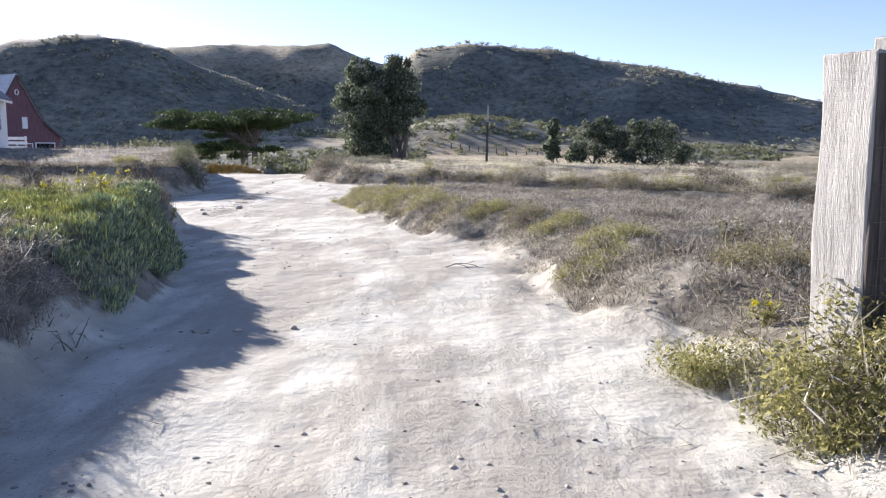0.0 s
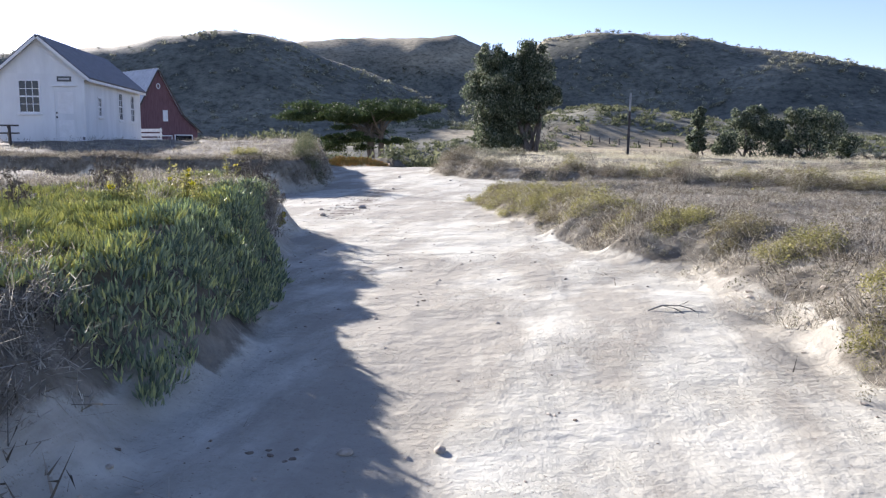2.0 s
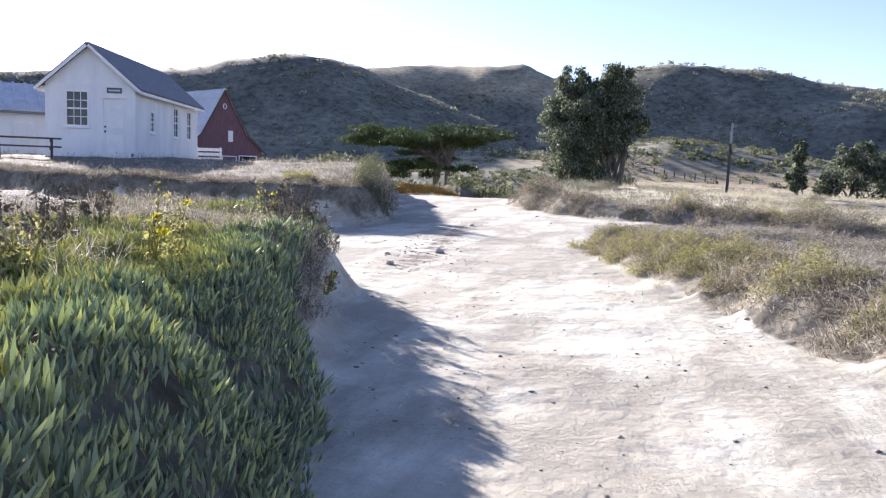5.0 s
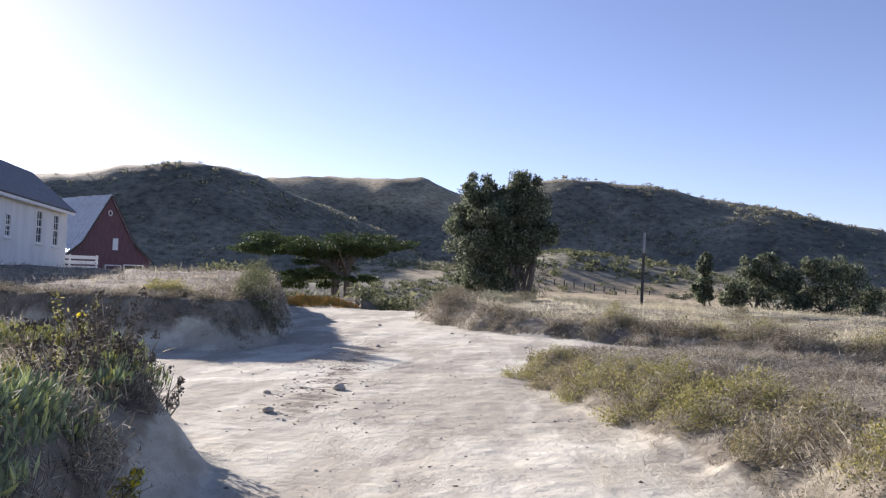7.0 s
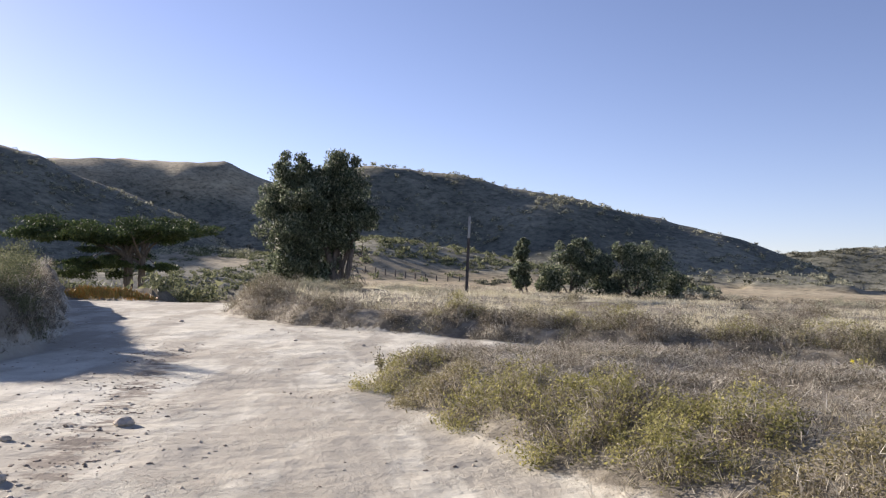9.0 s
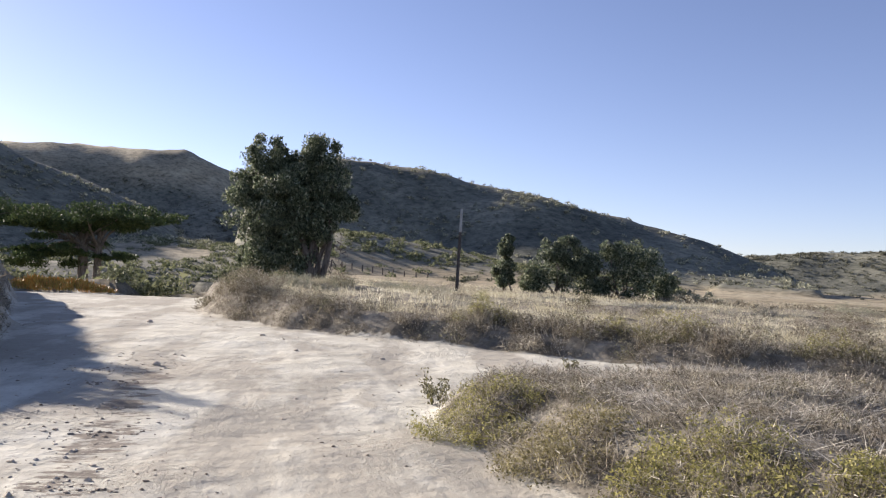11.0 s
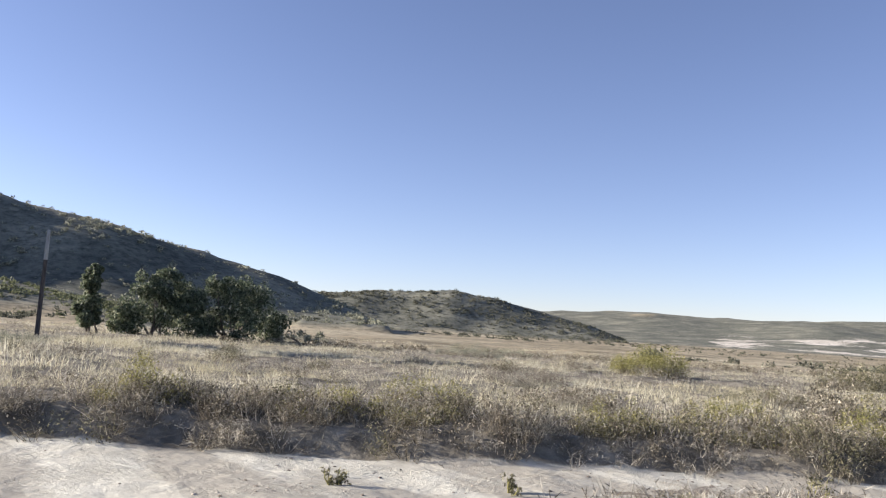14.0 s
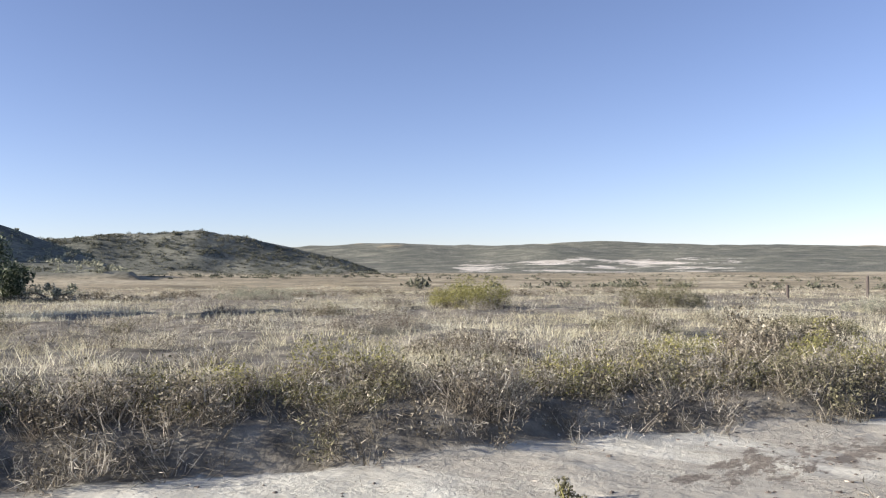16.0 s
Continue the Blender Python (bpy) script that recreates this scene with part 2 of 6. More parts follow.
M_PALEGRASS = leaf_mat("pale_field_grass", ((0.0, (0.36, 0.33, 0.235)), (0.4, (0.56, 0.525, 0.385)), (0.75, (0.70, 0.66, 0.50)), (1.0, (0.80, 0.765, 0.61))), 0.8, 0.15, 0.4, (0.25, (0.80, 0.78, 0.70)))
M_CLOD = plain_mat("dark_dirt_clod", ((0.3, (0.13, 0.105, 0.08)), (0.6, (0.27, 0.225, 0.175))), 20, 0.95, 0.1)
M_CHAPARRAL = leaf_mat("dark_chaparral", ((0.0, (0.06, 0.065, 0.047)), (0.5, (0.118, 0.12, 0.087)), (1.0, (0.235, 0.23, 0.165))), 0.85, 0.1, 0.2)
M_YELLOW = leaf_mat("yellow_petals", ((0.0, (0.60, 0.52, 0.03)), (1.0, (0.80, 0.70, 0.06))), 0.6, 0.2, 0.3)
M_STRAW = leaf_mat("bleached_straw", ((0.0, (0.34, 0.30, 0.235)), (0.6, (0.54, 0.50, 0.405)), (1.0, (0.74, 0.70, 0.59))), 0.8, 0.15, 0.2)
M_DULL = leaf_mat("dull_olive_brush", ((0.0, (0.065, 0.062, 0.037)), (0.5, (0.155, 0.147, 0.086)), (1.0, (0.36, 0.335, 0.21))), 0.8, 0.15, 0.25)


# ---- mesh helpers ----
def raw_mesh(name, verts, faces, smooth=False):
    """A mesh from arrays: verts (n, 3), faces (m, 3 or 4)."""
    verts, faces = np.asarray(verts, np.float32), np.asarray(faces, np.int32)
    k = faces.shape[1]
    me = bpy.data.meshes.new(name)
    me.vertices.add(len(verts))
    me.vertices.foreach_set("co", verts.ravel())
    me.loops.add(faces.size)
    me.loops.foreach_set("vertex_index", faces.ravel())
    me.polygons.add(len(faces))
    me.polygons.foreach_set("loop_start", np.arange(0, faces.size, k, dtype=np.int32))
    me.update(calc_edges=True)
    me.polygons.foreach_set("use_smooth", np.full(len(faces), smooth))
    me.validate()
    return me


def mesh_ob(name, me, material, parent=None, label=""):
    me.materials.append(material)
    ob = new(name, me)
    if parent:
        ob.parent = parent
    if label:
        ob["label"] = label
    return ob


def part(name, bm, material, parent, label=""):
    """Link a bmesh as one mesh object under a thing or part."""
    me = bpy.data.meshes.new(name)
    bm.to_mesh(me)
    bm.free()
    return mesh_ob(name, me, material, parent, label)


def thing(name, place, turn=0.0, label="", category="", group="", kind=""):
    e = new(name)
    e.matrix_basis = pose(*place, 0, 0, turn)
    return tagged(e, label, category, group, kind)


def box(bm, x0, x1, y0, y1, z0, z1, bevel=0.0):
    r = bmesh.ops.create_cube(bm, size=1.0, matrix=Matrix.Translation(((x0 + x1) / 2, (y0 + y1) / 2, (z0 + z1) / 2))
                              @ Matrix.Diagonal((x1 - x0, y1 - y0, z1 - z0, 1)))
    if bevel:
        edges = {e for v in r["verts"] for e in v.link_edges}
        bmesh.ops.bevel(bm, geom=list(edges), offset=bevel, segments=2, affect="EDGES", profile=0.5)
    return bm


def boxed(*args, bevel=0.0):
    return box(bmesh.new(), *args, bevel=bevel)


def prism(profile, y0, y1):
    """A solid from an outline in x, z, drawn along y."""
    bm = bmesh.new()
    a = [bm.verts.new((x, y0, z)) for x, z in profile]
    b = [bm.verts.new((x, y1, z)) for x, z in profile]
    n = len(a)
    bm.faces.new(a)
    bm.faces.new(b[::-1])
    for i in range(n):
        bm.faces.new((a[i], b[i], b[(i + 1) % n], a[(i + 1) % n]))
    bmesh.ops.recalc_face_normals(bm, faces=bm.faces)
    return bm


def tube_arrays(pts, radii, sides=7):
    """Verts and faces of a tapered tube along points."""
    pts = [Vector(p) for p in pts]
    vs, fs = [], []
    for i, p in enumerate(pts):
        d = (pts[min(i + 1, len(pts) - 1)] - pts[max(i - 1, 0)]).normalized()
        u = d.orthogonal().normalized()
        w = d.cross(u)
        for k in range(sides):
            a = 2 * math.pi * k / sides
            vs.append(p + (u * math.cos(a) + w * math.sin(a)) * radii[i])
    for i in range(len(pts) - 1):
        for k in range(sides):
            k2 = (k + 1) % sides
            fs.append((i * sides + k, i * sides + k2, (i + 1) * sides + k2, (i + 1) * sides + k))
    return np.array([tuple(v) for v in vs]), np.array(fs)


def merged(pieces):
    vs, fs, o = [], [], 0
    for v, f in pieces:
        vs.append(v)
        fs.append(f + o)
        o += len(v)
    return np.concatenate(vs), np.concatenate(fs)


RNG = np.random.default_rng(7)


def blades(n, length, width, spread, lean=0.5, bend=0.3, tri=False, jitter=0.5, rng=None):
    """A tuft of n flat blades rising from a disc of radius spread; arrays of verts and faces."""
    rng = rng or RNG
    a = rng.uniform(0, 2 * np.pi, n)
    r = spread * np.sqrt(rng.uniform(0, 1, n))
    base = np.stack([r * np.cos(a), r * np.sin(a), np.zeros(n)], 1)
    a2 = a + rng.normal(0, 0.9, n)
    ln = length * rng.uniform(1 - jitter, 1 + 0.5 * jitter, n)
    tilt = np.abs(rng.normal(0, lean, n)).clip(0, 1.45) if lean < 1.2 else rng.uniform(1.2, 1.52, n)
    d = np.stack([np.sin(tilt) * np.cos(a2), np.sin(tilt) * np.sin(a2), np.cos(tilt)], 1)
    out = np.stack([np.cos(a2), np.sin(a2), np.zeros(n)], 1)
    a3 = rng.uniform(0, np.pi, n)
    side = np.stack([np.cos(a3), np.sin(a3), np.zeros(n)], 1) * width / 2
    mid = base + d * (ln * 0.55)[:, None]
    tip = base + d * ln[:, None] + (out * bend - np.array([0, 0, bend * 0.5])) * ln[:, None] * rng.uniform(0.2, 1, n)[:, None]
    if tri:
        v = np.stack([base - side, base + side, tip], 1).reshape(-1, 3)
        return v, np.arange(3 * n).reshape(-1, 3)
    v = np.stack([base - side, base + side, mid + side * 0.7, mid - side * 0.7, tip], 1).reshape(-1, 3)
    o = np.arange(n)[:, None] * 5
    f = np.concatenate([o + [0, 1, 2], o + [0, 2, 3], o + [3, 2, 4]], 1).reshape(-1, 3)
    return v, f


def tangle(n, length, width, spread, lean, side=2, rng=None):
    """Stiff stems with crooked side twigs springing from them at all angles."""
    v, f = blades(n, length, width, spread, lean, 0.25, True, 0.6, rng)
    stems = v.reshape(-1, 3, 3)
    base, tip = (stems[:, 0] + stems[:, 1]) / 2, stems[:, 2]
    out = [(v, f)]
    for _ in range(side):
        q = rng.uniform(0.3, 0.95, n)[:, None]
        b = base + (tip - base) * q
        d = rng.normal(0, 1, (n, 3)) + np.array([0, 0, 0.25])
        d /= np.linalg.norm(d, axis=1)[:, None]
        w = np.cross(d, rng.normal(0, 1, (n, 3)))
        w *= width * 0.4 / (np.linalg.norm(w, axis=1)[:, None] + 1e-9)
        e = b + d * (length * rng.uniform(0.15, 0.5, n))[:, None]
        out.append((np.stack([b - w, b + w, e], 1).reshape(-1, 3), np.arange(3 * n).reshape(-1, 3)))
    v, f = merged(out)
    v[:, 2] = np.maximum(v[:, 2], -0.02)
    return v, f


def fingers(n, length, width, spread, lean=0.7, rng=None):
    """Fat, pointed, three-sided succulent fingers."""
    rng = rng or RNG
    vs, fs = [], []
    for i in range(n):
        a = rng.uniform(0, 2 * np.pi)
        r = spread * math.sqrt(rng.uniform())
        t = abs(rng.normal(0, lean * 0.6)) + 0.1
        d = np.array([math.sin(t) * math.cos(a), math.sin(t) * math.sin(a), math.cos(t)])
        u = np.cross(d, [0.3, 0.5, 0.8])
        u /= np.linalg.norm(u)
        w = np.cross(d, u)
        ln = length * rng.uniform(0.65, 1.25)
        b = np.array([r * math.cos(a), r * math.sin(a), -0.01])
        up = np.array([0, 0, 0.3 * ln])
        o = 5 * i
        vs.append(b)
        for k in range(3):
            g = 2.1 * k
            vs.append(b + d * ln * 0.55 + up * 0.35 + (u * math.cos(g) + w * math.sin(g)) * width * 0.5)
        vs.append(b + d * ln + up)
        for k in range(3):
            k2 = (k + 1) % 3
            fs += [(o, o + 1 + k2, o + 1 + k), (o + 1 + k, o + 1 + k2, o + 4)]
    return np.array(vs), np.array(fs)


def leaf_ball(n, radius, size, rng, flat=1.0, hollow=0.55, droop=0.0, long=2.2):
    """n leaves (two triangles each) in a shell of that radius."""
    d = rng.normal(0, 1, (n, 3))
    d /= np.linalg.norm(d, axis=1)[:, None]
    r = radius * (hollow + (1 - hollow) * rng.uniform(0, 1, n) ** 0.6)
    c = d * r[:, None] * np.array([1, 1, flat])
    u = rng.normal(0, 1, (n, 3)) + np.array([0, 0, -droop])
    u /= np.linalg.norm(u, axis=1)[:, None]
    w = np.cross(u, rng.normal(0, 1, (n, 3)))
    w /= np.linalg.norm(w, axis=1)[:, None] + 1e-9
    s = size * rng.uniform(0.6, 1.3, n)[:, None]
    v = np.stack([c - u * s * long / 2, c + w * s / 2, c + u * s * long / 2, c - w * s / 2], 1).reshape(-1, 3)
    o = np.arange(n)[:, None] * 4
    return v, np.concatenate([o + [0, 1, 2], o + [0, 2, 3]], 1).reshape(-1, 3)


def leaf_cloud(n, radius, size, rng, flat=1.0, hollow=0.3):
    """As leaf_ball, with one triangle a leaf."""
    d = rng.normal(0, 1, (n, 3))
    d /= np.linalg.norm(d, axis=1)[:, None]
    c = d * (radius * (hollow + (1 - hollow) * rng.uniform(0, 1, n) ** 0.6))[:, None] * np.array([1, 1, flat])
    v = c[:, None, :] + rng.normal(0, 0.6, (n, 3, 3)) * size
    return v.reshape(-1, 3), np.arange(3 * n).reshape(-1, 3)


def scatter(templates, places, scales, rng, zscale=None, tilt=0.0):
    """Copies of template tufts, turned and scaled at places, joined in one pair of arrays."""
    which = rng.integers(0, len(templates), len(places))
    turns = rng.uniform(0, 2 * np.pi, len(places))
    vs, fs, o = [], [], 0
    for k, (tv, tf) in enumerate(templates):
        i = np.nonzero(which == k)[0]
        if not len(i):
            continue
        c, s = np.cos(turns[i])[:, None], np.sin(turns[i])[:, None]
        x = (tv[None, :, 0] * c - tv[None, :, 1] * s) * scales[i, None]
        y = (tv[None, :, 0] * s + tv[None, :, 1] * c) * scales[i, None]
        z = tv[None, :, 2] * (scales[i, None] if zscale is None else zscale[i, None])
        if tilt:
            x = x + z * rng.normal(0, tilt, len(i))[:, None]
            y = y + z * rng.normal(0, tilt, len(i))[:, None]
        v = np.stack([x, y, z], 2) + places[i][:, None, :]
        f = tf[None] + (np.arange(len(i)) * len(tv))[:, None, None] + o
        vs.append(v.reshape(-1, 3))
        fs.append(f.reshape(-1, 3))
        o += len(i) * len(tv)
    return np.concatenate(vs), np.concatenate(fs)


# ---- the lie of the land ----
SAND = np.array([
    (2.2, -40), (1.9, -12), (1.6, 0), (1.3, 4.2), (1.2, 5.8), (0.6, 7.0), (0.3, 10.0), (0.0, 11.0), (-0.6, 12.0), (-1.3, 13.5),
    (-1.9, 15.7), (-2.4, 17.1), (-2.95, 19.0), (-3.15, 20.6), (-2.9, 21.6), (-2.1, 22.05), (-0.8, 21.9), (0.2, 22.0), (1.3, 21.2),
    (2.4, 19.6), (6.0, 15.0), (9.8, 17.5), (4.3, 22.0), (2.8, 23.2), (1.8, 23.9), (0.8, 24.5), (-0.2, 25.2), (-1.7, 26.4),
    (-3.0, 27.3), (-4.6, 28.6), (-6.3, 31.6), (-6.8, 35.0), (-7.5, 40.0), (-9.0, 50.0), (-16.0, 50.0), (-14.5, 42.0), (-11.2, 35.0),
    (-9.2, 29.0), (-8.2, 26.0), (-7.5, 22.7), (-7.8, 21.7), (-9.0, 21.2), (-13.0, 21.5), (-30.0, 22.5), (-30.0, 17.5)])
SAND = np.concatenate([SAND, np.array([
    (-13.0, 17.2), (-8.0, 16.6), (-6.0, 15.8), (-5.0, 14.6), (-4.3, 12.6), (-3.7, 11.0), (-2.85, 8.0), (-2.6, 7.0), (-2.4, 5.6),
    (-2.2, 4.4), (-2.0, 2.0), (-2.0, 0), (-2.3, -12), (-2.6, -40)])])


def sand_distance(x, y):
    """Metres outside (+) or inside (-) the bare sandy track."""
    best = np.full(x.shape, 1e9)
    inside = np.zeros(x.shape, bool)
    for (ax, ay), (bx, by) in zip(SAND, np.roll(SAND, -1, 0)):
        ex, ey = bx - ax, by - ay
        t = np.clip(((x - ax) * ex + (y - ay) * ey) / (ex * ex + ey * ey), 0, 1)
        best = np.minimum(best, (x - ax - t * ex) ** 2 + (y - ay - t * ey) ** 2)
        if ay != by:
            inside ^= ((ay > y) != (by > y)) & (x < ex * (y - ay) / ey + ax)
    d = np.sqrt(best)
    return np.where(inside, -d, d)


def lattice(seed):
    return np.random.default_rng(seed).uniform(-1, 1, (256, 256))


LAT = [lattice(s) for s in range(6)]


def vnoise(x, y, cell, k=0):
    """Smooth value noise, -1 to 1, one lump a cell."""
    u, v = x / cell + 37.3 * k, y / cell + 11.7 * k
    i, j = np.floor(u).astype(int), np.floor(v).astype(int)
    a, b = u - i, v - j
    a, b = a * a * (3 - 2 * a), b * b * (3 - 2 * b)
    L = LAT[k % 6]
    g = lambda p, q: L[p % 256, q % 256]
    return (g(i, j) * (1 - a) + g(i + 1, j) * a) * (1 - b) + (g(i, j + 1) * (1 - a) + g(i + 1, j + 1) * a) * b


def fbm(x, y, cell, octaves=4, k=0):
    s, amp = 0.0, 1.0
    for o in range(octaves):
        s = s + amp * vnoise(x, y, cell / 2 ** o, k + o)
        amp *= 0.5
    return s


def smooth(t):
    t = np.clip(t, 0, 1)
    return t * t * (3 - 2 * t)


CX, CY = -3.0, 12.0        # the middle of the walk, from which the hills are laid out
EYE_Z = 1.35
# hills: azimuths (left is +), ridge elevations in degrees, distance of ridge and of foot, height of the foot
HILLS = {
    "left": ((75, 60, 43, 33, 30, 27, 24, 21, 17.6, 14.8, 12, 9, 6), (3.5, 4.3, 5.2, 6.0, 6.8, 7.35, 7.2, 6.95, 5.8, 4.8, 3.6, 1.6, -1), 185, 125, 0.0),
    "middle": ((30, 24, 20, 16, 12, 9.5, 7, 4, 0, -4), (6.0, 6.6, 6.85, 7.25, 7.5, 7.3, 6.6, 5.6, 4.5, 2), 330, 235, 4.0),
    "right": ((6.6, 5.6, 4.4, 3, 0, -3, -8, -12, -15, -19, -23, -25.3, -28, -30.5, -32.6), (-1.0, 3.2, 5.8, 6.9, 7.35, 7.4, 7.0, 6.35, 5.8, 4.7, 4.05, 3.3, 2.1, 1.2, 0.0), 210, 152, 1.5),
    "far_small": ((-22, -26, -29, -32, -35, -38, -41, -44.5, -47.5, -50.5), (0.3, 1.5, 2.2, 2.45, 2.52, 2.92, 2.45, 1.5, 0.75, -0.4), 380, 335, 0.0),
    "mesa": ((-34, -40, -44, -52, -56, -64, -72, -84, -100, -130), (0.6, 1.3, 1.58, 1.72, 1.5, 1.72, 1.48, 0.9, 0.6, 0.2), 1100, 520, -4.0),
    "terrace": ((24, 18, 14, 11, 8, 5, 2, -1, -6, -10, -15, -20, -24), (-0.5, 0.3, 1.0, 1.5, 1.4, 1.7, 2.5, 2.7, 2.0, 1.45, 0.8, 0.3, -0.3), 140, 88, -1.0),
}


def polar(x, y):
    dx, dy = x - CX, y - CY
    return np.degrees(np.arctan2(-dx, dy)), np.hypot(dx, dy)


def hill_height(name, az, r):
    azs, els, ridge, foot, base = HILLS[name]
    el = np.interp(az, azs[::-1], els[::-1], left=-3, right=-3)
    wob = 1 + 0.10 * vnoise(az, az * 0, 9.0, 2)
    top = EYE_Z + ridge * np.tan(np.radians(el))
    t = (r - foot * wob) / (ridge - foot * wob)
    rise = np.where(t < 1, smooth(np.clip(t, 0, 1) * 0.93 + 0.035) * 1.0, 1 - 0.25 * (t - 1) ** 2 - 0.12 * (t - 1))
    rise = np.where(t <= 0, 0, rise)
    return np.where((t > 0) & (top > base), base + (top - base) * rise, -1e3)


def field_height(x, y):
    """Ground outside the track: the raised flats and the land beyond."""
    az, r = polar(x, y)
    mid = np.interp(y, (-12, 10, 20, 30, 40, 50), (0, -1.7, -5, -7, -10, -12))
    leftside = smooth((mid - x + 0.5) / 1.0)
    near_left = np.interp(y, (-30, 3, 8, 14, 20, 24, 33), (0.75, 0.66, 0.74, 0.66, 0.85, 0.98, 1.35))
    lf = near_left + smooth((-x - 9) / 9.0) * (np.interp(y, (10, 16, 24, 30, 33.5, 44, 52), (0.8, 0.9, 1.02, 1.2, 1.36, 1.36, 0.85)) - near_left)
    rf = np.interp(y, (-30, 4, 8, 14, 18, 21, 23, 26, 33, 50), (0.45, 0.42, 0.52, 0.48, 0.45, 0.42, 0.34, 0.46, 0.62, 0.6))
    rf = rf + 0.28 * np.exp(-(((x + 4.5) / 4.0) ** 2 + ((y - 36) / 6.0) ** 2))
    rf = rf - np.clip(x - 2, 0, 60) * 0.018
    z = rf + (lf - rf) * leftside
    far = -np.interp(az, (-130, -84, -64, -50, -34, -27, -10), (4.5, 3.6, 2.4, 0.8, -0.4, -1.2, -1.0))
    z = z + (far - z) * smooth((r - 45) / 150)
    gully = smooth((y - 44 - 0.1 * np.abs(x + 14)) / 22) * smooth((-5.5 - x) / 6.0) * (1 - smooth((az - 27) / 8.0))
    gully = gully * (1 - smooth((r - 78) / 25.0))
    z = z - 3.6 * gully
    return z


def is_left(x, y):
    return x < np.interp(y, (-12, 10, 20, 30, 40, 50), (0, -1.7, -5, -7, -10, -12))


def height(x, y, d=None):
    x, y = np.asarray(x, float), np.asarray(y, float)
    az, r = polar(x, y)
    if d is None:
        d = sand_distance(x, y)
    d = d + 0.11 * vnoise(x, y, 0.9, 1) + 0.06 * vnoise(x, y, 0.33, 2)
    road = np.interp(y, (-30, 0, 6, 10, 17, 25, 31, 38, 43, 50, 60), (0.1, 0.05, 0.08, 0.09, 0.11, 0.17, 0.24, 0.27, 0.10, -0.8, -2.0))
    road = road - 0.012 * np.clip(x - 2, 0, 30)
    f = field_height(x, y)
    w = np.interp(y, (0, 8, 14, 21, 30), (0.75, 0.75, 0.6, 0.45, 0.55)) + np.where(is_left(x, y), 0.0, 0.35 * (y < 20))
    z = road + (f - road) * smooth((d + 0.05) / w)
    bank = smooth((d + 0.15) / 0.3) * smooth((1.1 - d) / 0.5) * smooth((17 - y) / 2)
    z = z + bank * (0.035 * fbm(x, y, 0.42, 3, 3) + 0.04 * np.abs(vnoise(x, y, 0.23, 5)) - 0.02)
    rough = 0.016 * fbm(x, y, 0.9, 4, 1) + 0.02 * vnoise(x, y * 0.5, 1.3, 4) + 0.012 * np.clip(fbm(x, y * 0.6, 0.6, 3, 2), 0, 2)
    z = z + rough * (1 + 2.0 * smooth(d)) * (1 - smooth((r - 60) / 60))
    z = z + smooth((r - 40) / 50) * 0.25 * fbm(x, y, 14, 3, 3)
    for name in HILLS:
        hz = hill_height(name, az, r)
        bumpy = (hz > -900) * (1.0 + np.clip(hz, 0, 25) * 0.10) * fbm(x, y, 22 if name != "mesa" else 90, 4, 2) * (0.55 if name != "mesa" else 1.0)
        z = np.maximum(z, hz + bumpy * smooth((az + 33) / 3 if name == "right" else 1.0) * 0.8)
    return z


